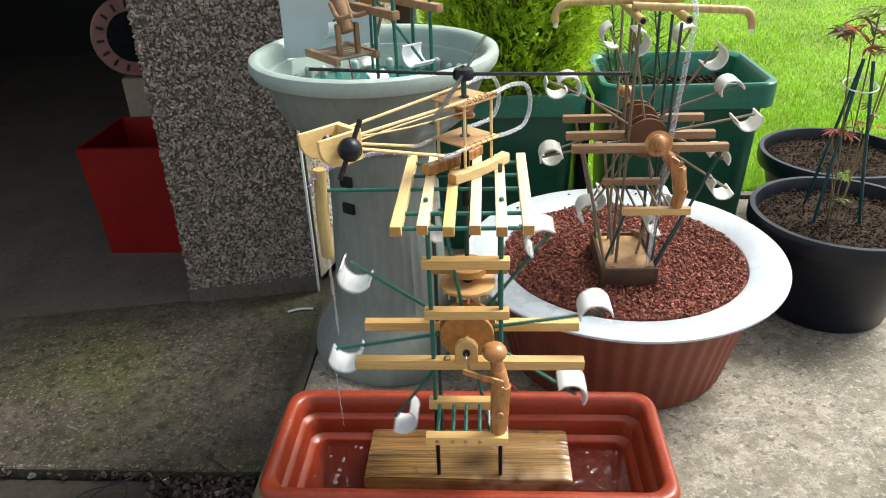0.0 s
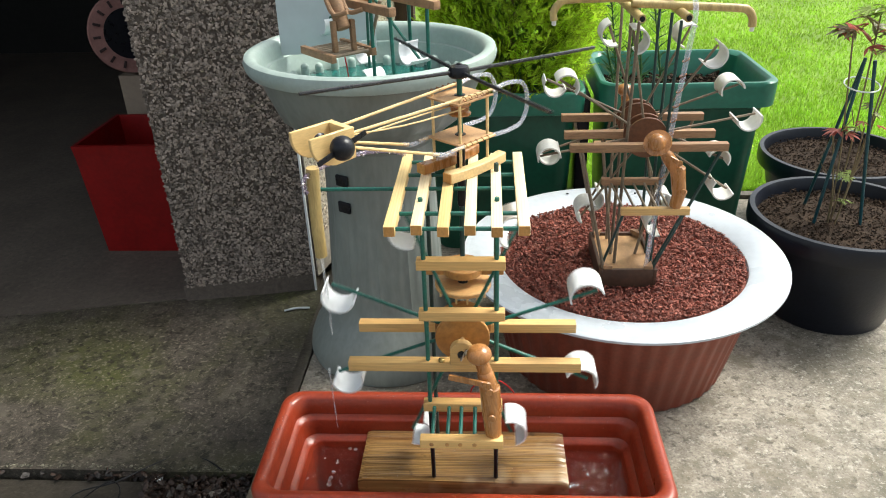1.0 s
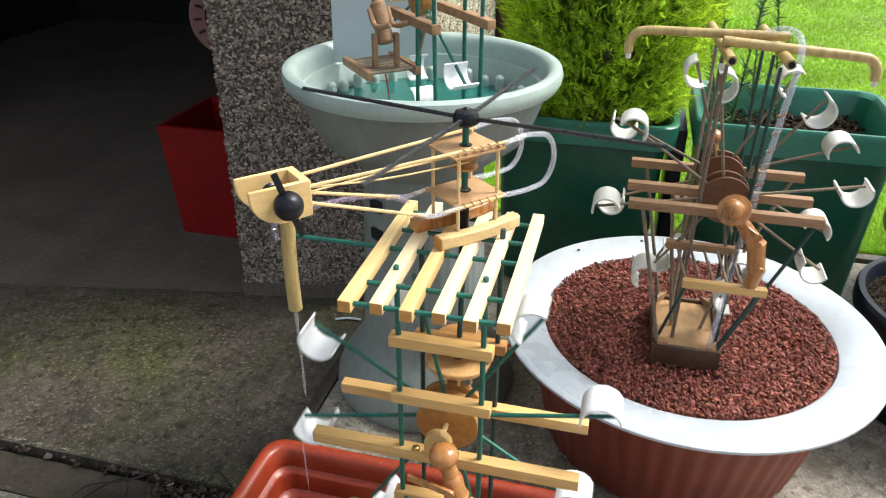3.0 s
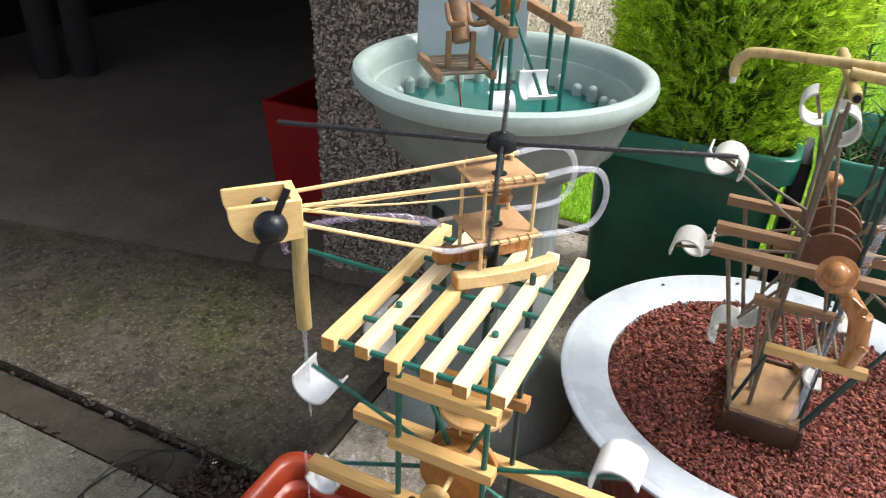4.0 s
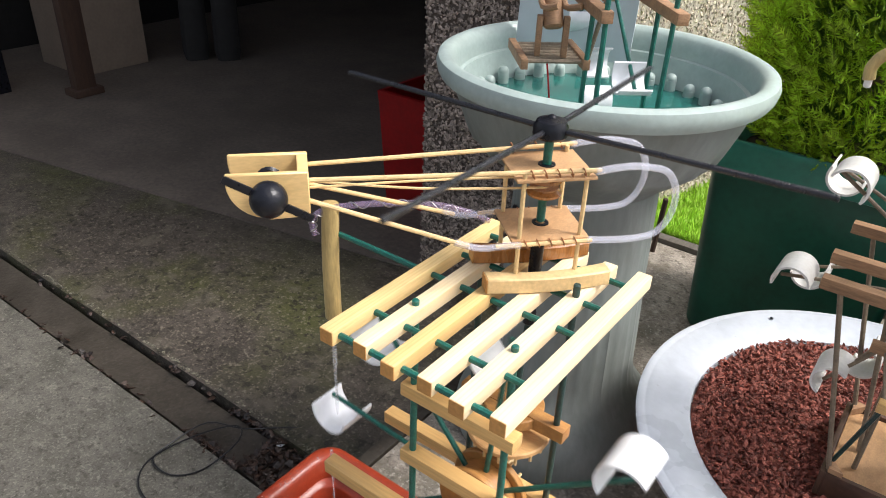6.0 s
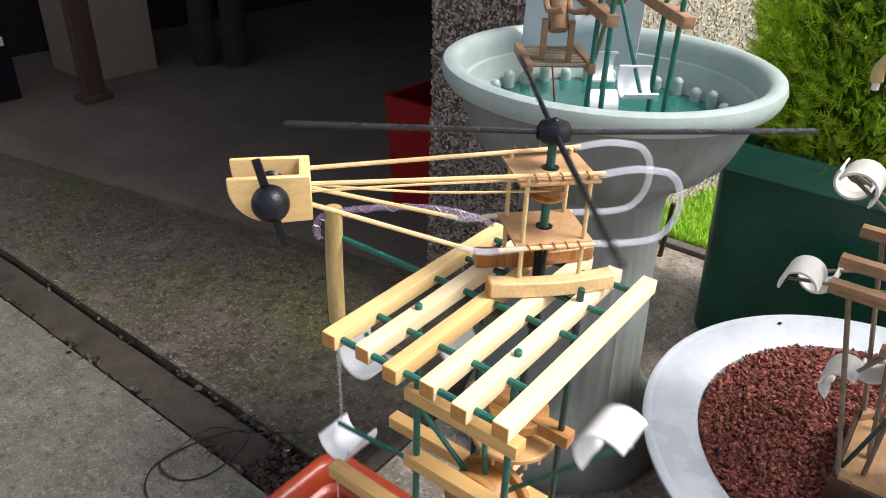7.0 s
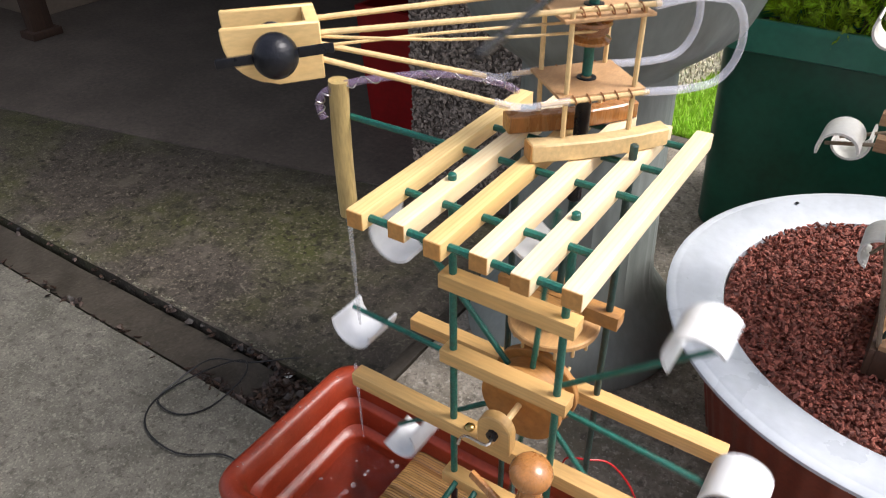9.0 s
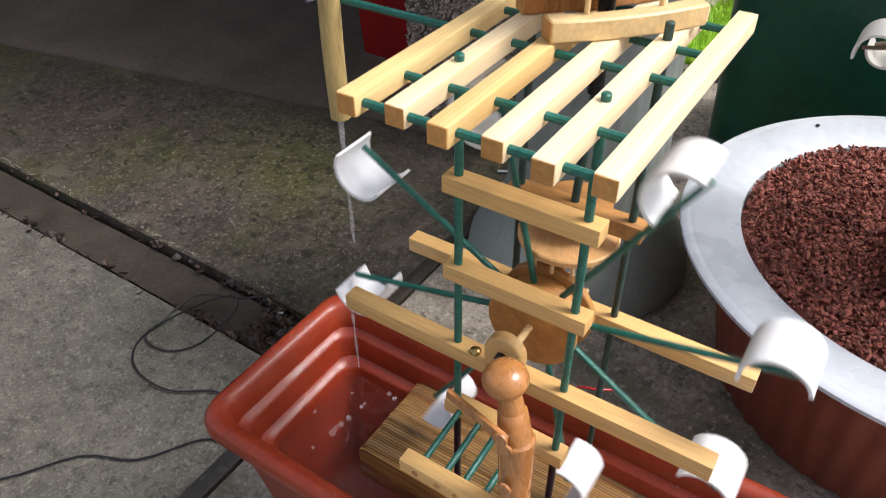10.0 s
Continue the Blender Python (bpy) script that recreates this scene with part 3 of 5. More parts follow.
def garage_boxes():
    o = thing("cardboard_box", (-3.11, 1.45, 0.0165), "tall plain cardboard box standing in the dark garage", "box")
    part("carton", box(-3.28, -2.94, 1.285, 1.615, 0.0165, 0.95, 0.004), CARD, o)
    o = thing("timber_post", (-2.72, 1.17, 0.0165), "dark timber post standing before the cardboard box", "post")
    part("shaft", box(-2.745, -2.695, 1.125, 1.210, 0.0165, 1.2, 0.004), FENCE, o)
    part("foot", box(-2.765, -2.675, 1.105, 1.230, 0.0165, 0.045, 0.004), FENCE, o)
    o = thing("dark_crate", (-3.0, 0.72, 0.0165), "black storage crate with pale bars of writing in the garage", "crate")
    part("body", box(-3.2, -2.95, 0.60, 0.98, 0.0165, 0.9, 0.006), BLACK, o)
    for k, w in enumerate((0.14, 0.10)):
        part("print", box(-2.949, -2.947, 0.90 - w, 0.96, 0.30 - 0.06 * k, 0.335 - 0.06 * k, 0.0004), PALE, o, "pale printed bar")
    # Plain stand-ins for two unidentified uprights, blackened for the garage's shade.
    for x, y, h in ((-2.83, 1.81, 0.9), (-2.72, 1.91, 0.95)):
        o = thing("dark_upright", (x, y, 0.0165), "upright shape of unknown kind in the garage, near-black for the shade", "bundle", "bundles in the garage")
        part("sack", lathe([(0.05, 0.0), (0.06, 0.05), (0.055, h * 0.6), (0.045, h), (0.02, h + 0.02)], (x, y, 0.0165), 14, lambda a, z, i: 0.008 * math.sin(3 * a + z * 9), True), GARAGE_SHADE, o)


garage_boxes()

# ---- planters ----


def tub(name, label, x0, x1, y0, y1, top, rimh, round_r, base):
    """A tapered square planter with a rolled rim, filled with soil."""
    o = thing(name, ((x0 + x1) / 2, (y0 + y1) / 2, base), label, "planter", "green tubs at the lawn")
    cx, cy, hx, hy = (x0 + x1) / 2, (y0 + y1) / 2, (x1 - x0) / 2, (y1 - y0) / 2

    def loop(b, k, z, grow=0.0):
        pts = []
        for q in range(4):
            sx, sy = ((1, 1), (-1, 1), (-1, -1), (1, -1))[q]
            for j in range(6):
                a = q * math.pi / 2 + j * math.pi / 10
                pts.append(b.verts.new((cx + sx * (hx * k + grow - round_r) + round_r * math.cos(a), cy + sy * (hy * k + grow - round_r) + round_r * math.sin(a), z)))
        return pts

    def shell(levels):
        b = bmesh.new()
        rs = [loop(b, *lv) for lv in levels]
        for u, v in zip(rs, rs[1:]):
            for k in range(len(u)):
                b.faces.new((u[k], u[(k + 1) % len(u)], v[(k + 1) % len(u)], v[k]))
        return b, rs

    h = top - base
    b, rs = shell([(0.80, base), (0.82, base + 0.01), (0.92, top - rimh, -0.004), (0.93, top - rimh, 0.004)])
    b.faces.new(rs[0][::-1])
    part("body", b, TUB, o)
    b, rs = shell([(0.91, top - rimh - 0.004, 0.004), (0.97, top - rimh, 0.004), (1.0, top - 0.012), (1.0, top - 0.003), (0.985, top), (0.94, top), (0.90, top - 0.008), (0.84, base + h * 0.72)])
    part("rim", b, TUBRIM_GLEAM, o, "rolled rim of the tub, painted paler for the sky's gleam")
    b, rs = shell([(0.875, top - 0.075), (0.5, top - 0.06), (0.1, top - 0.055)])
    b.faces.new(rs[-1])
    part("soil", b, SOIL, o, "dark soil")
    return o


tub("large_square_tub", "large square dark green plastic tub with bare soil", 0.294, 0.678, 0.875, 1.185, 0.62, 0.055, 0.04, PATIO)
tub("square_tub", "dark green plastic tub holding a bright conifer", -0.112, 0.268, 0.885, 1.19, 0.60, 0.05, 0.04, PATIO)


def tub_soil_place(rng):
    return Vector((rng.uniform(0.33, 0.64), rng.uniform(0.91, 1.15), 0.561 + rng.uniform(-0.004, 0.008))), Vector((rng.gauss(0, 0.4), rng.gauss(0, 0.4), 1)).normalized()


stuff("bark_soil", scatter(1500, tub_soil_place, 0.014, random.Random(12), 0.6), SOIL, "dark bark and soil crumbs in the large tub", "soil")


def conifer(o_at, height, radius, sprays, seed):
    o = thing("conifer_bush", o_at, "bright yellow-green feathery conifer bush in a tub", "bush")
    rng = random.Random(seed)
    x0, y0, z0 = o_at
    part("trunk", rod((x0, y0, z0), (x0, y0, z0 + height * 0.9), 0.012, 8, 0.003), STEM, o)
    lobes = [(rng.uniform(0, 6.3), rng.uniform(0.05, 0.95), rng.uniform(0.85, 1.15)) for _ in range(26)]

    def outline(a, h):
        base = radius * (0.55 + 0.62 * math.sin(math.pi * min(1, h * 0.85 + 0.12))) * (1 - 0.55 * max(0, h - 0.6) / 0.4)
        bulge = max((w - 1 + 0.18 * max(0, 1 - 3 * abs(((a - la + math.pi) % math.tau) - math.pi) - 4 * abs(h - lh)) for la, lh, w in lobes), default=0)
        return base * (1 + bulge)

    # Inner sprays are coloured dark so that the gaps look shaded.
    for name, m, count, lo, hi in (("inner_foliage", CONIFER_SHADE, sprays // 2, 0.35, 0.85), ("crown", CONIFER, sprays, 0.74, 1.10)):
        verts, faces = [], []
        for _ in range(count):
            a, h = rng.uniform(0, math.tau), rng.random() ** 0.85
            r = outline(a, h) * rng.uniform(lo, hi)
            p = Vector((x0 + r * math.cos(a), y0 + r * math.sin(a), z0 + 0.01 + height * h))
            d = Vector((math.cos(a) * 0.8, math.sin(a) * 0.8, rng.uniform(0.2, 1.2))) + Vector((rng.gauss(0, 0.3), rng.gauss(0, 0.3), rng.gauss(0, 0.3)))
            d.normalize()
            side = d.cross(Vector((rng.gauss(0, 1), rng.gauss(0, 1), rng.gauss(0, 1)))).normalized()
            n = rng.randint(5, 8)
            length = rng.uniform(0.018, 0.044)
            for j in range(n):
                q = p + d * length * (j / n)
                for sgn in (-1, 1):
                    tip = q + (d * 0.55 + side * sgn * 0.75) * length * 0.46 * (1.12 - j / n)
                    w = d.cross(side) * 0.0010 + d * 0.0016
                    k = len(verts)
                    verts += [q - w, q + w, tip + w * 0.4]
                    faces.append((k, k + 1, k + 2))
            k = len(verts)
            w = side * 0.0012
            verts += [p - w, p + w, p + d * length * 1.15]
            faces.append((k, k + 1, k + 2))
        me = bpy.data.meshes.new(name)
        me.from_pydata([Vector(v) - Vector(o_at) for v in verts], [], faces)
        me.materials.append(m)
        ob = new(name, me)
        ob.parent = o


conifer((0.105, 1.045, 0.555), 0.60, 0.148, 9500, 21)


def small_cypress():
    """Loose dark sprigs in the large tub."""
    o = thing("cypress_sprig", (0.40, 1.07, 0.555), "thin dark green cypress sprigs in the large tub", "plant")
    rng = random.Random(31)
    for n in range(5):
        x, y = 0.40 + rng.uniform(-0.05, 0.09), 1.07 + rng.uniform(-0.05, 0.05)
        verts, faces = [], []
        tipx, tipy, h = rng.gauss(0, 0.05), rng.gauss(0, 0.03), rng.uniform(0.22, 0.36)
        for k in range(90):
            t = rng.random()
            p = Vector((x + tipx * t, y + tipy * t, 0.56 + h * t))
            d = Vector((rng.gauss(0, 1), rng.gauss(0, 1), rng.uniform(0.4, 1.6))).normalized()
            s = d.orthogonal().normalized() * 0.002
            j = len(verts)
            ln = 0.05 * (1.1 - t)
            verts += [p - s, p + s, p + d * ln]
            faces.append((j, j + 1, j + 2))
        b = rod((x, y, 0.56), (x + tipx, y + tipy, 0.56 + h), 0.0025, 6, 0.001)
        me = bpy.data.meshes.new("t")
        me.from_pydata(verts, [], faces)
        b.from_mesh(me)
        bpy.data.meshes.remove(me)
        part("sprig", b, mat("cypress_green", (0.05, 0.13, 0.03), 0.6, 0.4, 30, 0.05) if n == 0 else bpy.data.materials["cypress_green"], o)


small_cypress()


def round_pot(c, r, top, base, label, seed):
    o = thing("round_pot", (c[0], c[1], base), label, "pot", "black pots on the patio")
    h = top - base
    prof = [(0.0001, 0), (r * 0.66, 0), (r * 0.68, 0.006), (r * 0.9, h - 0.042), (r * 0.985, h - 0.038), (r, h - 0.03), (r, h - 0.006), (r * 0.985, h), (r * 0.93, h), (r * 0.915, h - 0.006), (r * 0.89, h - 0.05)]
    part("body", lathe(prof, (c[0], c[1], base), 56), POT, o)
    part("soil", lathe([(r * 0.9, h - 0.03), (r * 0.6, h - 0.024), (r * 0.3, h - 0.026), (0.0001, h - 0.022)], (c[0], c[1], base), 30, lambda a, z, i: 0), SOIL, o, "dark potting soil")

    def place(rng):
        a, q = rng.uniform(0, 6.283), r * 0.88 * math.sqrt(rng.random())
        return Vector((c[0] + q * math.cos(a), c[1] + q * math.sin(a), top - 0.026 + rng.uniform(-0.003, 0.006))), Vector((rng.gauss(0, 0.4), rng.gauss(0, 0.4), 1)).normalized()

    me = scatter(3200, place, 0.0065, random.Random(seed), 0.6)
    stuff("soil_crumbs", me, SOIL, "bark and soil crumbs in a black pot", "soil")
    return o


round_pot((0.757, 0.662), 0.178, 0.42, PATIO, "large round black plastic pot with a maple seedling", 40)
round_pot((0.905, 1.045), 0.180, 0.40, PATIO, "round black plastic pot with grassy soil beside the lawn", 41)


def maple_leaf(c, size, turn, droop):
    """A pointed five-lobed leaf."""
    b = bmesh.new()
    m = Matrix.Translation(c) @ Euler((droop, 0, turn)).to_matrix().to_4x4()
    for f in range(5):
        a = (f - 2) * 0.62
        w = size * (1.0 - 0.13 * abs(f - 2))
        d, n = Vector((math.cos(a), math.sin(a), 0)), Vector((-math.sin(a), math.cos(a), 0))
        pts = [Vector((0, 0, 0)), d * w * 0.35 + n * w * 0.11, d * w * 0.65 + n * w * 0.10, d * w, d * w * 0.65 - n * w * 0.10, d * w * 0.35 - n * w * 0.11]
        vs = [b.verts.new(m @ (p + Vector((0, 0, -0.35 * p.length ** 2 / size)))) for p in pts]
        mid = b.verts.new(m @ (d * w * 0.5 + Vector((0, 0, -0.12 * size))))
        for k in range(6):
            b.faces.new((vs[k], vs[(k + 1) % 6], mid))
    return b


def seedling():
    o = thing("maple_seedling", (0.735, 0.655, 0.395), "thin maple seedling with reddish young leaves between green canes", "plant")
    rng = random.Random(77)
    stems = [((0.728, 0.655), (0.690, 0.650), 0.775), ((0.735, 0.66), (0.735, 0.66), 0.80), ((0.742, 0.655), (0.775, 0.66), 0.74), ((0.738, 0.648), (0.745, 0.64), 0.60), ((0.73, 0.662), (0.705, 0.67), 0.58), ((0.745, 0.66), (0.80, 0.68), 0.79)]
    for (x, y), (u, v), z in stems:
        part("stem", tube([(x, y, 0.395), ((x * 2 + u) / 3 + 0.004, (y * 2 + v) / 3, 0.395 + (z - 0.395) * 0.4), (u, v, z)], 0.0015, 6), STEM, o)
        part("twig", tube([((x + u) / 2, (y + v) / 2, (0.395 + z) / 2), ((x + u) / 2 + rng.uniform(-0.03, 0.03), (y + v) / 2, (0.395 + z) / 2 + 0.03)], 0.0009, 5), STEM, o)
    clumps = [((0.690, 0.650, 0.778), 9, 0.036, (REDLEAF, FLESHY, FLESHY)), ((0.728, 0.655, 0.765), 6, 0.040, (REDLEAF, REDLEAF, FLESHY)), ((0.735, 0.66, 0.808), 8, 0.034, (LEAF, LEAF)), ((0.775, 0.66, 0.74), 8, 0.030, (LEAF, FLESHY)), ((0.80, 0.68, 0.79), 9, 0.034, (LEAF, LEAF)), ((0.705, 0.665, 0.60), 5, 0.030, (REDLEAF, REDLEAF, FLESHY)), ((0.742, 0.645, 0.60), 4, 0.030, (REDLEAF, LEAF)), ((0.735, 0.65, 0.50), 9, 0.016, (LEAF, LEAF)), ((0.74, 0.64, 0.45), 7, 0.014, (LEAF, LEAF)), ((0.765, 0.66, 0.63), 6, 0.022, (LEAF, FLESHY))]
    for (x, y, z), n, size, mats in clumps:
        for k in range(n):
            c = (x + rng.gauss(0, size * 0.35), y + rng.gauss(0, size * 0.35), z + rng.gauss(0, size * 0.3))
            part("leaf", maple_leaf(c, size * rng.uniform(0.7, 1.1), rng.uniform(0, 6.3), rng.uniform(-0.6, 0.6)), mats[k % len(mats)], o)
    cane = mat("blue_green_cane", (0.006, 0.06, 0.075), 0.4, 0.3, 80, 0.1)
    for p, q in (((0.700, 0.655, 0.39), (0.724, 0.655, 0.725)), ((0.786, 0.644, 0.39), (0.742, 0.655, 0.72)), ((0.715, 0.745, 0.39), (0.728, 0.665, 0.715))):
        part("cane", rod(p, q, 0.0032, 8), cane, o, "dark blue-green cane")
    ring = [(0.732 + 0.030 * math.cos(a), 0.66 + 0.030 * math.sin(a), 0.675 + 0.006 * math.sin(a)) for a in np.linspace(0, math.tau, 13)]
    part("tie", tube(ring, 0.0014, 6), PVC, o, "white plastic tie round the canes")


seedling()

# ---- the urn ----
UC = (-0.146, 0.529)


def urn():
    o = thing("pedestal_urn", (UC[0], UC[1], PATIO), "tall pale grey-green plastic pedestal urn filled with water", "urn")
    z = PATIO
    T = 0.592
    part("pedestal", lathe([(0.0001, 0), (0.160, 0), (0.163, 0.010), (0.160, 0.03), (0.150, 0.055), (0.128, 0.085), (0.112, 0.11), (0.107, 0.14), (0.104, 0.22), (0.100, 0.30), (0.097, 0.432), (0.101, 0.438)], (*UC, z), 96, lambda a, h, i: 0.0014 * math.cos(36 * a) if 0.09 < h < 0.36 else 0), URN_SHADED, o, "fluted pedestal column with a flared foot")
    part("bowl", lathe([(0.096, 0.430), (0.106, 0.441), (0.114, 0.448), (0.122, 0.455), (0.131, 0.462), (0.140, 0.470), (0.149, 0.478), (0.157, 0.486), (0.168, 0.505), (0.178, 0.526), (0.186, 0.548), (0.191, T - 0.024)], (*UC, z), 120, lambda a, h, i: 0.0046 * max(-0.2, math.cos(24 * a)) * max(0, 1 - abs(h - 0.487) / 0.042)), URN_SHADED, o)
    part("rim", lathe([(0.190, T - 0.026), (0.199, T - 0.028), (0.205, T - 0.026), (0.2085, T - 0.020), (0.2105, T - 0.011), (0.208, T - 0.003), (0.202, T), (0.194, T - 0.001), (0.188, T - 0.007), (0.185, T - 0.018), (0.183, T - 0.032), (0.179, T - 0.034), (0.177, T - 0.033), (0.175, T - 0.040), (0.168, T - 0.074), (0.148, T - 0.104), (0.1, T - 0.112), (0.0001, T - 0.113)], (*UC, z), 120), URNIN, o, "rolled pale rim and ledged inside of the bowl")
    for k in range(30):
        a = (k + 0.4) * math.tau / 30
        x, y = UC[0] + 0.1595 * math.cos(a), UC[1] + 0.1595 * math.sin(a)
        b = rod((x, y, z + T - 0.080), (x, y, z + T - 0.056 - 0.006 * (k % 2)), 0.0078, 12)
        ball((x, y, z + T - 0.056 - 0.006 * (k % 2)), 0.0078, 1.0, 12, b)
        part("inner_rib", b, URNIN, o)
    for dz in (0.384, 0.334):
        a = math.radians(238)
        p = Vector((UC[0] + 0.101 * math.cos(a), UC[1] + 0.101 * math.sin(a), z + dz))
        part("drain_hole", moved(box(-0.013, 0.013, -0.003, 0.003, -0.01, 0.01, 0.0025), Matrix.Translation(p) @ pose(0, 0, 0, 0, 0, 238 - 270)), BLACK, o, "dark plugged hole in the column")
    solo("urn_water", lathe([(0.1690, T - 0.072), (0.1, T - 0.072), (0.0001, T - 0.072)], (*UC, z), 48), TEALWATER, "still teal water standing in the urn", "water")


urn()

# ---- the gravel bowl ----
BC = (0.293, 0.504)
BZ = 0.42


def gravel_bowl():
    o = thing("gravel_basin", (BC[0], BC[1], PATIO), "brown-red tub with a broad white rim, full of red stone chips", "basin")
    h = BZ - PATIO
    part("body", lathe([(0.0001, 0), (0.20, 0), (0.205, 0.006), (0.232, h * 0.6), (0.248, h - 0.026)], (*BC, PATIO), 300, lambda a, z, i: 0.0022 * max(-0.3, min(1, 2.2 * math.cos(50 * a))) if z > 0.001 else 0), BOWLRED, o, "fluted brown-red plastic side")
    part("rim", lathe([(0.250, h - 0.03), (0.262, h - 0.016), (0.287, h - 0.0125), (0.2905, h - 0.010), (0.2905, h - 0.006), (0.287, h - 0.004), (0.281, h - 0.0046), (0.2785, h - 0.0046), (0.276, h - 0.0035), (0.245, h - 0.0085), (0.2265, h - 0.0120), (0.2230, h - 0.0140), (0.2210, h - 0.024), (0.21, h - 0.05)], (*BC, PATIO), 120), ALU, o, "broad white enamelled rim")
    for a in (1.85, 2.35, 1.3):
        p = (BC[0] + 0.265 * math.cos(a), BC[1] + 0.265 * math.sin(a), BZ - 0.003)
        part("rivet", ball(p, 0.0028, 0.5, 8), BLACK, o)
    part("gravel_bed", lathe([(0.2215, h - 0.02), (0.14, h - 0.018), (0.05, h - 0.016), (0.0001, h - 0.016)], (*BC, PATIO), 40), GRAVEL, o, "packed bed of red chips")

    def place(rng):
        a, q = rng.uniform(0, math.tau), 0.2195 * math.sqrt(rng.random())
        return Vector((BC[0] + q * math.cos(a), BC[1] + q * math.sin(a), BZ - 0.014 + rng.uniform(-0.004, 0.005))), Vector((rng.gauss(0, 0.5), rng.gauss(0, 0.5), 1)).normalized()

    stuff("red_gravel", scatter(15000, place, 0.0074, random.Random(2), 0.6), GRAVEL, "loose dark red stone chips filling the basin", "gravel")


gravel_bowl()


def red_pegs():
    rng = random.Random(3)
    for k in range(7):
        x, y, a = 0.02 + rng.uniform(-0.03, 0.03), 0.62 + rng.uniform(-0.05, 0.05), rng.uniform(0, 3.1)
        d = Vector((math.cos(a), math.sin(a), 0)) * 0.006
        c = Vector((x, y, PATIO + 0.005))
        solo("red_chip", rod(c - d, c + d, 0.0022, 6), REDWIRE, "small bright red scrap lying on the concrete", "scrap", "red scraps on the patio")


red_pegs()

solo("black_box", box(0.262, 0.292, 1.0, 1.16, PATIO, 0.56, 0.006), POT, "black box standing between the two green tubs", "box")

# cable on the ground
cable_xy = [(-0.47, 0.33), (-0.53, 0.375), (-0.60, 0.37), (-0.668, 0.297), (-0.735, 0.264), (-0.755, 0.20), (-0.746, 0.148), (-0.689, 0.146), (-0.655, 0.19), (-0.645, 0.263), (-0.68, 0.29), (-0.73, 0.23), (-0.75, 0.145), (-0.709, 0.095), (-0.623, 0.089), (-0.556, 0.129), (-0.50, 0.125), (-0.45, 0.10), (-0.455, 0.075), (-0.504, 0.055), (-0.556, -0.021), (-0.631, -0.062), (-0.70, -0.157), (-0.85, -0.30)]
cable_pts = [(x, y, 0.0095 + (0.012 if 0.23 < y < 0.34 else 0.0) + (0.006 if k in (9, 10, 11) else 0)) for k, (x, y) in enumerate(cable_xy)]
solo("black_cable", tube(cable_pts, 0.0017, 6), CABLE, "thin black cable lying in loose loops on the concrete", "cable")


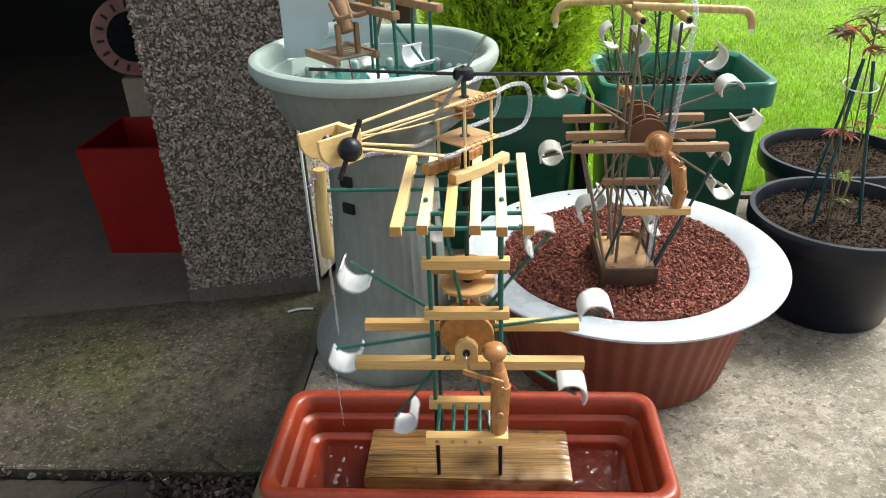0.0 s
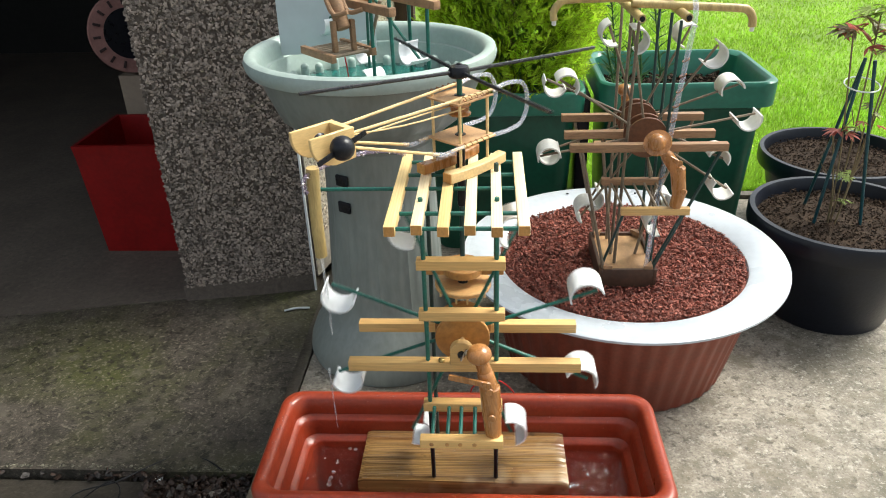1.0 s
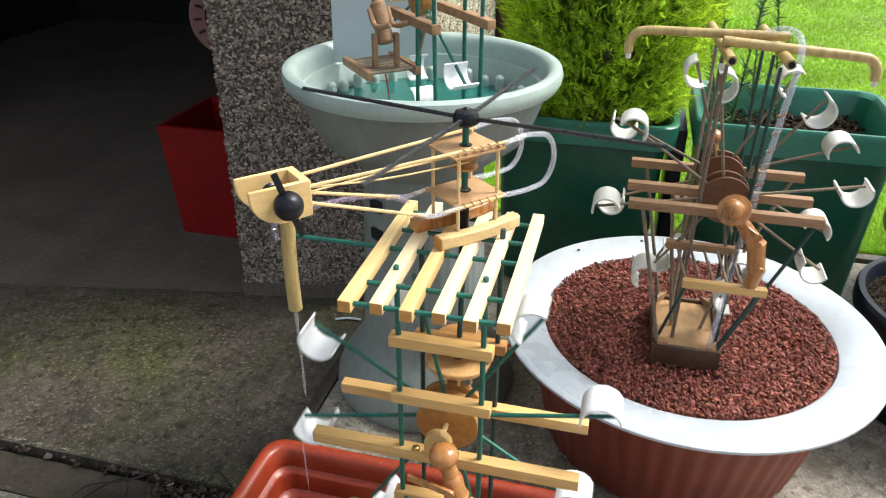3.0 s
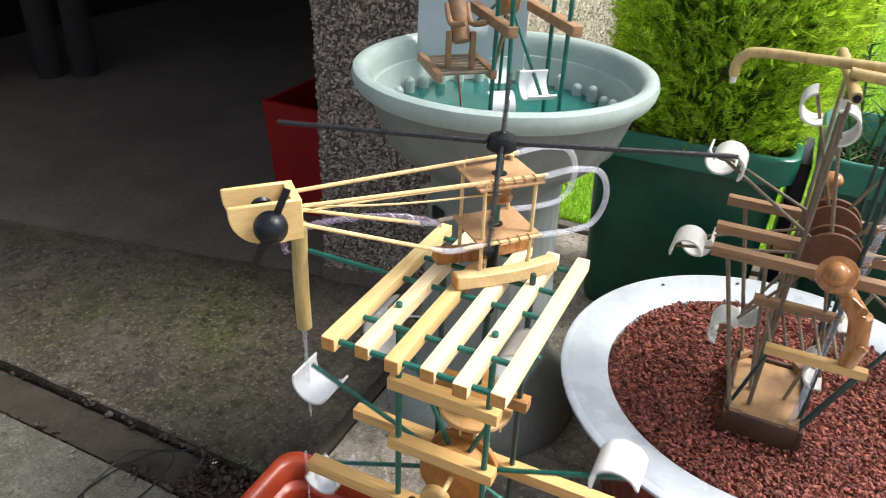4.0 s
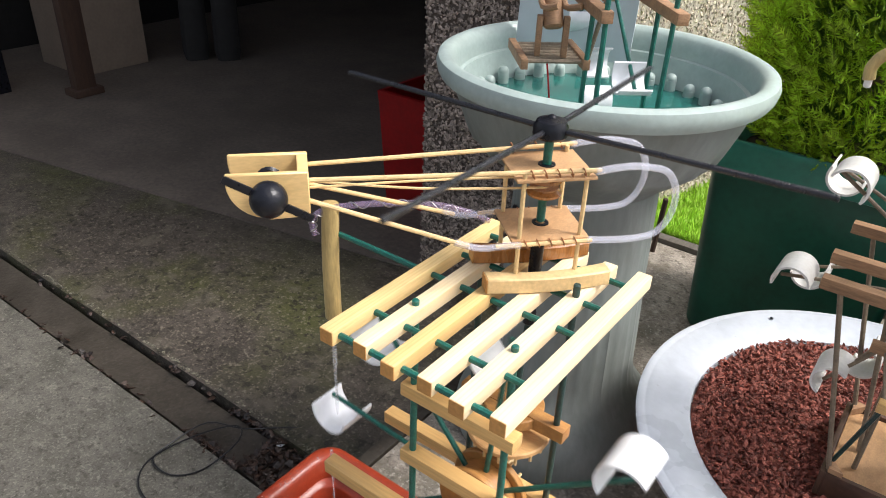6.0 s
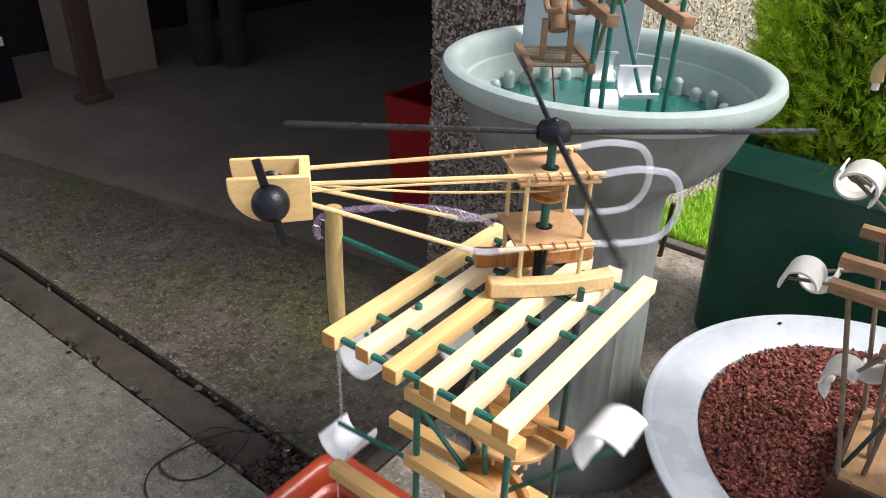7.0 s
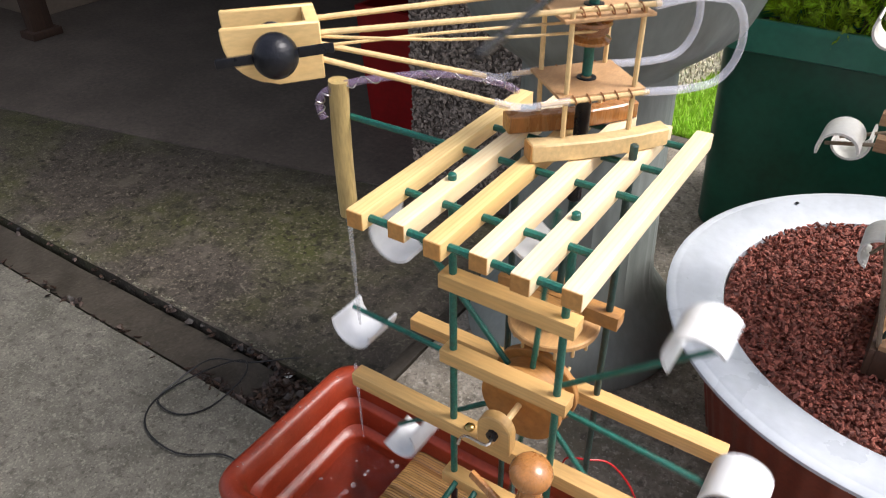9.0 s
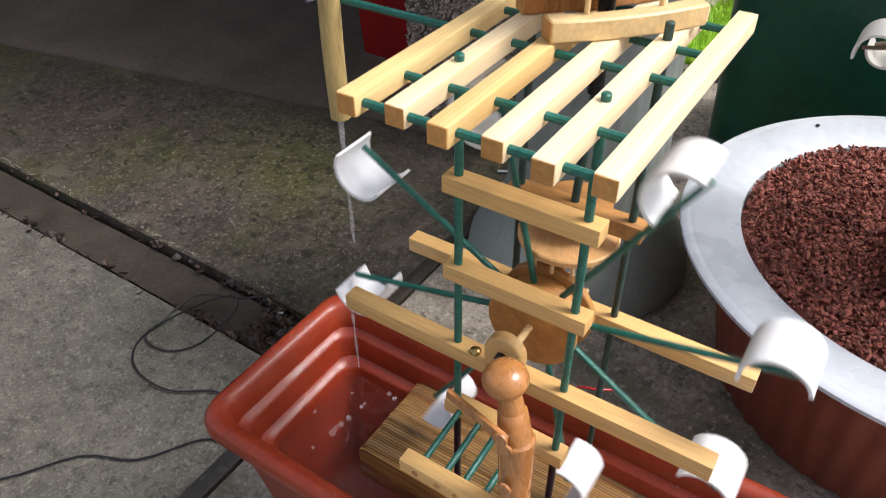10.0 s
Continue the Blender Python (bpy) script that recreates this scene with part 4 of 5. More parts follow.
def trough():
    """The rectangular terracotta trough in which the front machine stands."""
    x0, x1, y0, y1, top = -0.240, 0.272, -0.088, 0.114, 0.403
    o = thing("terracotta_trough", ((x0 + x1) / 2, (y0 + y1) / 2, PATIO), "rectangular terracotta plastic trough holding shallow water", "trough")
    cx, cy, hx, hy = (x0 + x1) / 2, (y0 + y1) / 2, (x1 - x0) / 2, (y1 - y0) / 2

    def loop(b, grow, z, rr):
        pts = []
        for q in range(4):
            sx, sy = ((1, 1), (-1, 1), (-1, -1), (1, -1))[q]
            for j in range(9):
                a = q * math.pi / 2 + j * math.pi / 16
                pts.append(b.verts.new((cx + sx * (hx + grow - rr) + rr * math.cos(a), cy + sy * (hy + grow - rr) + rr * math.sin(a), z)))
        return pts

    def shell(levels, bottom=False):
        b = bmesh.new()
        rs = [loop(b, *lv) for lv in levels]
        for u, v in zip(rs, rs[1:]):
            for k in range(len(u)):
                b.faces.new((u[k], u[(k + 1) % len(u)], v[(k + 1) % len(u)], v[k]))
        if bottom:
            b.faces.new(rs[-1])
        return b

    part("rim", shell([(-0.014, top - 0.022, 0.022), (-0.003, top - 0.022, 0.026), (0, top - 0.016, 0.028), (0, top - 0.006, 0.028), (-0.003, top - 0.001, 0.027), (-0.007, top, 0.026), (-0.014, top - 0.001, 0.024), (-0.018, top - 0.005, 0.022), (-0.020, top - 0.028, 0.02), (-0.0265, top - 0.031, 0.019), (-0.028, top - 0.034, 0.019), (-0.031, top - 0.055, 0.018), (-0.039, top - 0.058, 0.016), (-0.041, top - 0.062, 0.016), (-0.045, PATIO + 0.03, 0.014), (-0.06, PATIO + 0.012, 0.010)], True), TERRA, o, "rolled rim and stepped inside of the trough", smooth=60)
    part("body", shell([(-0.013, top - 0.02, 0.022), (-0.02, top - 0.06, 0.022), (-0.038, PATIO + 0.004, 0.02), (-0.042, PATIO, 0.018)], True), TERRA, o)
    level = top - 0.068
    w = bmesh.new()
    xa, xb, yc, yd = x0 + 0.043, x1 - 0.043, y0 + 0.043, y1 - 0.043
    nx, ny = 130, 40
    grid = [[w.verts.new((xa + (xb - xa) * i / nx, yc + (yd - yc) * j / ny, level + 0.0030 * noise.noise(Vector((i * 0.33, j * 0.33, 2))) + 0.0012 * noise.noise(Vector((i * 0.8, j * 0.8, 7))))) for i in range(nx + 1)] for j in range(ny + 1)]
    for j in range(ny):
        for i in range(nx):
            w.faces.new((grid[j][i], grid[j][i + 1], grid[j + 1][i + 1], grid[j + 1][i]))
    solo("trough_water", w, WATER, "shallow rippling clear water in the trough", "water", smooth=180)
    rng = random.Random(14)
    foam = bmesh.new()
    for k in range(22):
        side = rng.random() < 0.6
        p = (rng.gauss(-0.155 if side else 0.19, 0.018), rng.gauss(0.035, 0.025), level + 0.0005)
        ball(p, rng.uniform(0.0012, 0.0042), 0.45, 10, foam)
    tagged(solo("bubbles", foam, FOAM, "small clear bubbles floating on the trough water", "bubbles"), kind="stuff")

    def drop_place(rng):
        side = rng.randint(0, 3)
        if side < 2:
            p = Vector((rng.uniform(x0 + 0.03, x1 - 0.03), (y1 - 0.010 if side else y0 + 0.010) + rng.gauss(0, 0.003), top - 0.0005))
        else:
            p = Vector(((x0 + 0.012 if side == 2 else x1 - 0.012) + rng.gauss(0, 0.003), rng.uniform(y0 + 0.03, y1 - 0.03), top - 0.0005))
        if rng.random() < 0.35:
            p = Vector((rng.uniform(-0.11, 0.14), rng.uniform(-0.005, 0.088), 0.3552))
        return p, Vector((0, 0, 1))

    stuff("water_drops", scatter(170, drop_place, 0.0028, random.Random(15), 0.6), FOAM, "clear water drops on the trough rim and wet block", "drops")
    solo("red_wire", tube([(0.020, 0.122, 0.36), (0.026, 0.118, 0.404), (0.045, 0.121, 0.412), (0.063, 0.135, 0.405), (0.085, 0.140, 0.38), (0.10, 0.15, 0.33)], 0.0010, 6), REDWIRE, "thin red wire looped over the trough rim", "wire")
    solo("pale_twig", tube([(-0.49, 0.905, 0.018), (-0.46, 0.915, 0.020), (-0.425, 0.92, 0.018)], 0.003, 6), PALE, "small pale twig lying on the mossy slab", "twig")


trough()

# ---- the front machine ----
AX, AZ, WY = 0.018, 0.553, 0.040
FX = (-0.022, 0.0585)
BY = (0.0, 0.081)
DECK = 0.748
SHAFT = Vector((0.018, 0.092, 0.0))
BOOM = math.degrees(math.atan2(-0.748, -0.667))


def boom(a, b, z):
    """A place in the tail boom's own lines: a along it, b to its near side."""
    u, v = Vector((-0.667, -0.745, 0)), Vector((0.745, -0.667, 0))
    return SHAFT + u * a + v * b + Vector((0, 0, z))


def boom_box(a0, a1, b0, b1, z0, z1, bev=0.0008):
    m = Matrix.Translation(SHAFT) @ Matrix(((-0.667, 0.745, 0, 0), (-0.745, -0.667, 0, 0), (0, 0, 1, 0), (0, 0, 0, 1)))
    b = moved(box(a0, a1, b0, b1, z0, z1, bev), m)
    bmesh.ops.recalc_face_normals(b, faces=b.faces)
    return b


def bucket(parent, material, pivot, angle, r, rad, length, y, label=""):
    """A cup cut from white pipe at the end of a wheel arm, open against the turn."""
    m = Matrix.Translation(pivot) @ Matrix.Rotation(-angle, 4, "Y") @ Matrix.Translation((r, y, 0.004)) @ Matrix.Rotation(math.pi, 4, "Y")
    return part("cup", moved(half_pipe(rad, length), m), material, parent, label, at=pivot)


def machine():
    o = thing("water_wheel_helicopter", (AX, WY, 0.315), "hand-made wooden helicopter driven by a water wheel, in a trough", "whirligig")
    block = bmesh.new()
    us = [-0.121 + 0.273 * k / 40 for k in range(41)]
    vs = [-0.010 + 0.102 * k / 60 for k in range(61)]
    top = [[block.verts.new((x, y, 0.3545 + 0.0016 * noise.noise(Vector((x * 5, y * 210, 0))) + 0.0012 * noise.noise(Vector((x * 12, y * 60, 4))) - 0.0025 * (max(0, abs(i - 20) - 19) + max(0, abs(j - 30) - 29)))) for i, x in enumerate(us)] for j, y in enumerate(vs)]
    for j in range(60):
        for i in range(40):
            block.faces.new((top[j][i], top[j][i + 1], top[j + 1][i + 1], top[j + 1][i]))
    rim = bmesh.ops.extrude_edge_only(block, edges=[e for e in block.edges if len(e.link_faces) == 1])["geom"]
    for v in rim:
        if isinstance(v, bmesh.types.BMVert):
            v.co.z = 0.315
    part("plinth", block, PLINTH, o, "wet yellow pine block with ridged grain")
    for n, y in enumerate(BY):
        for x in FX:
            post = part("post", rod((x, y, 0.462 if n == 0 else 0.33), (x, y, DECK + (0.004 if n == 0 else 0.010)), 0.0027, 10), DARKSTICK if n else GREEN, o)
            if n == 0:
                part("post_foot", rod((x, y, 0.33), (x, y, 0.4625), 0.0028, 10), BLACK, post, "black lower length of the stick")
    # deck
    for k in range(6):
        x = -0.0485 + 0.0266 * k
        jy = (0.0, 0.003, -0.001, 0.002, -0.002, 0.001)[k]
        slat = part("slat", box(x - 0.0058, x + 0.0058, -0.060 + jy, 0.142 + jy, DECK - 0.0115, DECK, 0.0012), PINE_WARM if k in (0, 2) else PINE, o)
        for y in (-0.0603 + jy, 0.1415 + jy):
            part("end_grain", box(x - 0.0053, x + 0.0053, y, y + 0.0008, DECK - 0.0110, DECK - 0.0006, 0.0), PINE_END_SHADE, slat, "orange end grain, darkened further as turned from the light")
    for y, xa, xb in ((-0.053, -0.050, 0.084), (-0.018, -0.050, 0.084), (0.046, -0.146, 0.086), (0.085, -0.050, 0.090), (0.125, -0.050, 0.086)):
        part("deck_rod", rod((xa, y, DECK - 0.006), (xb, y, DECK - 0.006), 0.0024, 8), GREEN, o)
    # front and back bars
    for z in (0.667, 0.6005):
        part("front_bar", box(-0.030, 0.068, -0.0065, 0.0065, z, z + 0.0115, 0.001), PINE_X, o)
    b = box(-0.030, 0.068, 0.0745, 0.0875, 0.6145, 0.6265, 0.001)
    plate(disc_pts(AX, 0.083, 0.025, 32), "z", 0.6155, 0.6255, 0.0008, b)
    part("back_bar", b, DRUM, o, "reddish bar widened round the upright shaft")
    part("front_rail", box(-0.117, 0.157, -0.0065, 0.0065, 0.529, 0.542, 0.001), PINE_X, o)
    part("back_rail", box(-0.117, 0.160, 0.0745, 0.0875, 0.529, 0.542, 0.001), PINE_X, o)
    part("pivot_block", plate(disc_pts(AX, 0.560, 0.0135, 15, 0, math.pi) + [(AX - 0.0135, 0.560), (AX - 0.0135, 0.541), (AX + 0.0135, 0.541)], "y", -0.0105, -0.0010, 0.001), PINE_X, o, "round-topped block that holds the axle")
    part("pivot_nut", moved(lathe([(0.0012, 0), (0.0045, 0), (0.0045, 0.003), (0.0012, 0.003)], (0, 0, 0), 8), Matrix.Translation((AX, -0.0105, 0.558)) @ pose(0, 0, 0, 90, 0, 0)), BLACK, o)
    part("brass_screw", ball((-0.006, -0.003, 0.5435), 0.0042, 0.6, 12), mat("brass", (0.5, 0.36, 0.14), 0.3, 0.2, 60, 0.02, metal=1), o)
    # little platform of the figure
    part("platform_bar", box(-0.030, 0.066, -0.0065, 0.0065, 0.468, 0.480, 0.001), PINE_X, o)
    part("platform_bar", box(-0.030, 0.066, -0.064, -0.052, 0.463, 0.475, 0.001), PINE_X, o)
    for x in (-0.0165, 0.0015, 0.0165, 0.033):
        part("platform_rod", rod((x, -0.058, 0.470), (x, 0.004, 0.476), 0.0024, 8), GREEN, o)
        part("dowel_end", moved(lathe([(0.0001, 0.0), (0.0027, 0.0), (0.0025, 0.0006), (0.0001, 0.0009)], (0, 0, 0), 12), Matrix.Translation((x, -0.0640, 0.469)) @ pose(0, 0, 0, 90, 0, 0)), DRUM, o, "stained dowel end")
    for x in (-0.098, 0.118):
        part("peg_stub", rod((x, 0.097, 0.330), (x, 0.096, 0.362), 0.0024, 8), GREEN, o, "short green stick behind the block")
    # shaft and crown wheel
    part("shaft", rod((AX, 0.078, 0.600), (SHAFT.x, SHAFT.y, 0.70), 0.003, 10), DARKSTICK, o)
    cw = (AX, 0.078, 0.5985)
    crown = part("crown_wheel", lathe([(0.0001, 0.0), (0.034, 0.0), (0.035, 0.001), (0.035, 0.0045), (0.034, 0.0055), (0.0001, 0.0055)], cw, 36), CROWN, o, "round peg wheel on the upright shaft", at=cw)
    part("collar", lathe([(0.0032, 0.0055), (0.0065, 0.0055), (0.0058, 0.011), (0.0032, 0.012)], cw, 16), BLACK, crown, "small black collar", at=cw)
    for k in range(14):
        a = k * math.tau / 14
        x, y = cw[0] + 0.030 * math.cos(a), cw[1] + 0.030 * math.sin(a)
        part("peg", rod((x, y, cw[2] - 0.010), (x, y, cw[2] + 0.001), 0.0014, 6), SKEWER, crown, at=cw)
    # water wheel
    pivot = (AX, WY, AZ)
    drum = bmesh.new()
    for ya, yb, r in ((0.028, 0.034, 0.033), (0.034, 0.052, 0.028), (0.052, 0.058, 0.035)):
        plate(disc_pts(AX, AZ, r, 40), "y", ya, yb, 0.0007, drum)
    wheel = part("water_wheel", drum, DRUM, o, "wooden drum with green arms and white pipe cups", at=pivot)
    part("axle", rod((AX, -0.013, AZ), (AX, 0.094, AZ), 0.0026, 8), SKEWER, wheel, at=pivot)
    for k in range(16):
        a = k * math.tau / 16
        p = Vector((AX + 0.029 * math.cos(a), 0.057, AZ + 0.029 * math.sin(a)))
        part("peg", rod(p, p + Vector((0, 0.009, 0)), 0.0014, 6), SKEWER, wheel, at=pivot)
    for k in range(8):
        a = math.radians(45 * k)
        c, s = math.cos(a), math.sin(a)
        part("arm", rod((AX + 0.022 * c, WY + 0.003, AZ + 0.022 * s), (AX + 0.170 * c, WY + 0.001, AZ + 0.170 * s), 0.0023, 8), GREEN, wheel, at=pivot)
        bucket(wheel, PVC, pivot, a, 0.1570, 0.0205, 0.038, 0.0)
    crank = part("crank", tube([(AX, -0.010, AZ + 0.003), (AX, -0.020, AZ + 0.003), (AX + 0.001, -0.021, AZ - 0.014), (AX + 0.001, -0.030, AZ - 0.014)], 0.0012, 6), WIRE, o, "bent steel crank wire", at=(AX, -0.012, AZ + 0.003))
    # tower and tail boom
    tower = [(-0.022, 0.021), (-0.022, -0.021), (0.022, 0.021), (0.022, -0.021)]
    for z in (0.7865, 0.8318):
        part("plate", boom_box(-0.028, 0.028, -0.025, 0.025, z, z + 0.0022), PLY, o, "thin plywood plate")
        # A thin black ring darkens the plate round the shaft hole.
        part("hole_ring", lathe([(0.0036, 0.0), (0.0062, 0.0), (0.0060, 0.0007), (0.0036, 0.0007)], (SHAFT.x, SHAFT.y, z + 0.0023), 20), BLACK, o, "dark ring round the shaft hole")
    for a, b in tower:
        part("tower_post", rod(boom(a, b, DECK + 0.004), boom(a, b, 0.8387), 0.0017, 8), SKEWER, o)
    for b, m in ((0.021, SKEWER), (-0.021, VARNISH)):
        out = []
        for t in np.linspace(0, 1, 9):
            out.append((0.044 - 0.092 * t, b + 0.0065 + 0.004 * math.sin(math.pi * t)))
        for t in np.linspace(1, 0, 9):
            out.append((0.044 - 0.092 * t, b - 0.0065 + 0.006 * math.sin(math.pi * t)))
        w = bmesh.new()
        plate(out, "z", DECK + 0.0005, DECK + 0.0125, 0.001, w)
        mm = Matrix.Translation(SHAFT) @ Matrix(((-0.667, 0.745, 0, 0), (-0.745, -0.667, 0, 0), (0, 0, 1, 0), (0, 0, 0, 1)))
        moved(w, mm)
        bmesh.ops.recalc_face_normals(w, faces=w.faces)
        bearer = part("curved_bearer", w, m, o, "curved wooden bearer on the deck")
        part("end_grain", boom_box(0.0436, 0.0446, b - 0.006, b + 0.006, DECK + 0.001, DECK + 0.012, 0.0), PINE_END_SHADE, bearer, "orange end grain, darkened further as turned from the light")
    part("shaft_sleeve", rod((SHAFT.x, SHAFT.y, 0.70), (SHAFT.x, SHAFT.y, 0.7867), 0.0050, 12), BLACK, o, "black sleeve round the shaft")
    for s in (1, -1):
        part("boom_skewer", rod(boom(-0.030, 0.024 * s, 0.8387), boom(0.166, 0.0125 * s, 0.8365), 0.0017, 8), SKEWER, o)
        part("boom_skewer", rod(boom(0.058, 0.0240 * s, 0.7868), boom(0.166, 0.0125 * s, 0.8235), 0.0017, 8), SKEWER, o)
        part("boom_joint", tube([boom(0.068, 0.0233 * s, 0.7902), boom(0.050, 0.0245 * s, 0.7850), boom(0.030, 0.0255 * s, 0.7860), boom(0.022, 0.026 * s, 0.7860)], 0.0025, 8), TUBE, o)
        part("plate_skewer", rod(boom(0.040, 0.0255 * s, 0.7860), boom(-0.030, 0.0255 * s, 0.7860), 0.0016, 8), SKEWER, o)
        loop = [boom(-0.026, 0.0245 * s, 0.8380), boom(-0.050, 0.0245 * s, 0.8407)]
        for q in np.linspace(math.pi / 2, -math.pi / 2, 8):
            loop.append(boom(-0.068 - 0.020 * math.cos(q), 0.0245 * s, 0.812 + 0.0265 * math.sin(q)))
        loop += [boom(-0.050, 0.0245 * s, 0.7846), boom(-0.026, 0.0245 * s, 0.7860)]
        part("tail_loop", tube(loop, 0.0026, 8), TUBE, o, "loop of clear plastic tubing")
        for z in (0.8380, 0.7860):
            for a in (-0.018, -0.009, 0.0, 0.009, 0.018):
                ring = [boom(a + 0.0012 * math.sin(q), 0.0245 * s + 0.0026 * math.cos(q), z + 0.0028 * math.sin(q)) for q in np.linspace(0, math.tau, 9)]
                part("binding", tube(ring, 0.0005, 5, None, 2), STRING, o, "copper thread binding")
    # pulley spool between the plates and its belt
    spool = part("spool", lathe([(0.004, 0), (0.012, 0), (0.0125, 0.002), (0.009, 0.004), (0.009, 0.009), (0.0125, 0.011), (0.012, 0.013), (0.004, 0.013)], (SHAFT.x, SHAFT.y, 0.8120), 28), VARNISH, o, "turned wooden spool wound with thread", at=(SHAFT.x, SHAFT.y, 0.8120))
    for k in range(4):
        ring = [(SHAFT.x + 0.0098 * math.cos(q), SHAFT.y + 0.0098 * math.sin(q), 0.8182 + 0.0012 * k) for q in np.linspace(0, math.tau, 17)]
        part("thread", tube(ring, 0.0008, 5, None, 2), STRING, spool, at=(SHAFT.x, SHAFT.y, 0.8120))
    for s in (1, -1):
        part("belt", tube([boom(0.0, 0.0095 * s, 0.8209), boom(0.09, 0.006 * s, 0.8236), boom(0.187, -0.001 + 0.001 * s, 0.829 + 0.005 * s)], 0.0009, 6), SKEWER, o, "thin drive cord")
    # nose box
    for s in (1, -1):
        cheek = [(0.162, 0.8132), (0.187, 0.8122)] + [(0.187 + 0.026 * math.sin(q), 0.8382 - 0.025 * math.cos(q)) for q in np.linspace(0.15, math.pi / 2, 8)] + [(0.213, 0.8442), (0.162, 0.8442)]
        b = plate(cheek, "y", 0.0155 * s - 0.002, 0.0155 * s + 0.002, 0.0008)
        moved(b, Matrix.Translation(SHAFT) @ Matrix(((-0.667, 0.745, 0, 0), (-0.745, -0.667, 0, 0), (0, 0, 1, 0), (0, 0, 0, 1))))
        bmesh.ops.recalc_face_normals(b, faces=b.faces)
        part("cheek", b, PINE_PLAIN, o, "pale wooden cheek rounded below")
    part("cheek_block", boom_box(0.162, 0.169, -0.0134, 0.0134, 0.8132, 0.8437), PINE_PLAIN, o)
    part("pulley", moved(lathe([(0.0015, -0.003), (0.0085, -0.003), (0.006, 0), (0.0085, 0.003), (0.0015, 0.003)], (0, 0, 0), 18), Matrix.Translation(boom(0.187, -0.002, 0.8310)) @ pose(0, 0, 0, 0, 0, BOOM) @ pose(0, 0, 0, 90, 0, 0)), BLACK, o)
    ob_at = boom(0.187, 0.0295, 0.8325)
    prop = part("tail_propeller", ball(ob_at, 0.0118, 1.0, 24), BLACK, o, "black ball with two short flat blades", at=ob_at)
    part("spindle", rod(boom(0.187, 0.0, 0.8325), boom(0.187, 0.018, 0.8325), 0.0018, 8), BLACK, prop, at=ob_at)
    for s in (1, -1):
        m = Matrix.Translation(ob_at) @ Matrix(((-0.667, 0.745, 0, 0), (-0.745, -0.667, 0, 0), (0, 0, 1, 0), (0, 0, 0, 1)))
        b = moved(box(-0.0027, 0.0027, -0.001, 0.001, 0.009, 0.030, 0.0008), m @ Matrix.Rotation(math.pi * (s < 0), 4, "Y"))
        bmesh.ops.recalc_face_normals(b, faces=b.faces)
        part("blade", b, BLACK, prop, at=ob_at)
    # rotor
    hub = (SHAFT.x, SHAFT.y, 0.861)
    rotor = part("rotor", lathe([(0.0001, -0.007), (0.010, -0.007), (0.012, -0.005), (0.012, 0.001), (0.010, 0.005), (0.004, 0.007), (0.0001, 0.007)], hub, 24), BLACK, o, "black hub with four long thin blades", at=hub)
    part("mast", rod((SHAFT.x, SHAFT.y, 0.790), (SHAFT.x, SHAFT.y, 0.859), 0.0032, 10), GREEN, rotor, at=hub)
    part("cap", ball((hub[0], hub[1], 0.8675), 0.0035, 0.7, 10), BLACK, rotor, at=hub)
    for k in range(4):
        a = k * math.pi / 2
        c, s = math.cos(a), math.sin(a)
        part("blade", rod((hub[0] + 0.009 * c, hub[1] + 0.009 * s, hub[2] - 0.001), (hub[0] + 0.179 * c, hub[1] + 0.179 * s, hub[2] + 0.002), 0.0021, 8), ROTOR, rotor, at=hub)
    # bamboo spout and its hose
    part("spout", tube([(-0.145, 0.041, 0.660), (-0.1455, 0.041, 0.715), (-0.143, 0.041, 0.770)], 0.0072, 14), BAMBOO, o, "upright length of bamboo pipe")
    hose = [(-0.150, 0.030, 0.744), (-0.153, 0.030, 0.756), (-0.146, 0.036, 0.765), (-0.128, 0.054, 0.7690), (-0.104, 0.080, 0.7690), (-0.080, 0.105, 0.765), (-0.060, 0.125, 0.756), (-0.052, 0.134, 0.7485)]
    part("hose", tube(hose, 0.0028, 10), LILAC, o, "lilac clear hose wound with silver wire")
    coil = []
    for i in range(len(hose) - 1):
        p, q = Vector(hose[i]), Vector(hose[i + 1])
        d = (q - p).normalized()
        s1 = d.orthogonal().normalized()
        s2 = d.cross(s1)
        for k in range(10):
            t = k / 10
            w = math.tau * (i * 10 + k) / 6
            coil.append(p.lerp(q, t) + 0.0031 * (s1 * math.cos(w) + s2 * math.sin(w)))
    part("coil", tube(coil, 0.0005, 5, None, 2), WIRE, o, "fine wire coil round the hose")
    return wheel, crown, spool, rotor, prop, crank


wheel, crown, spool, rotor, prop, crank = machine()


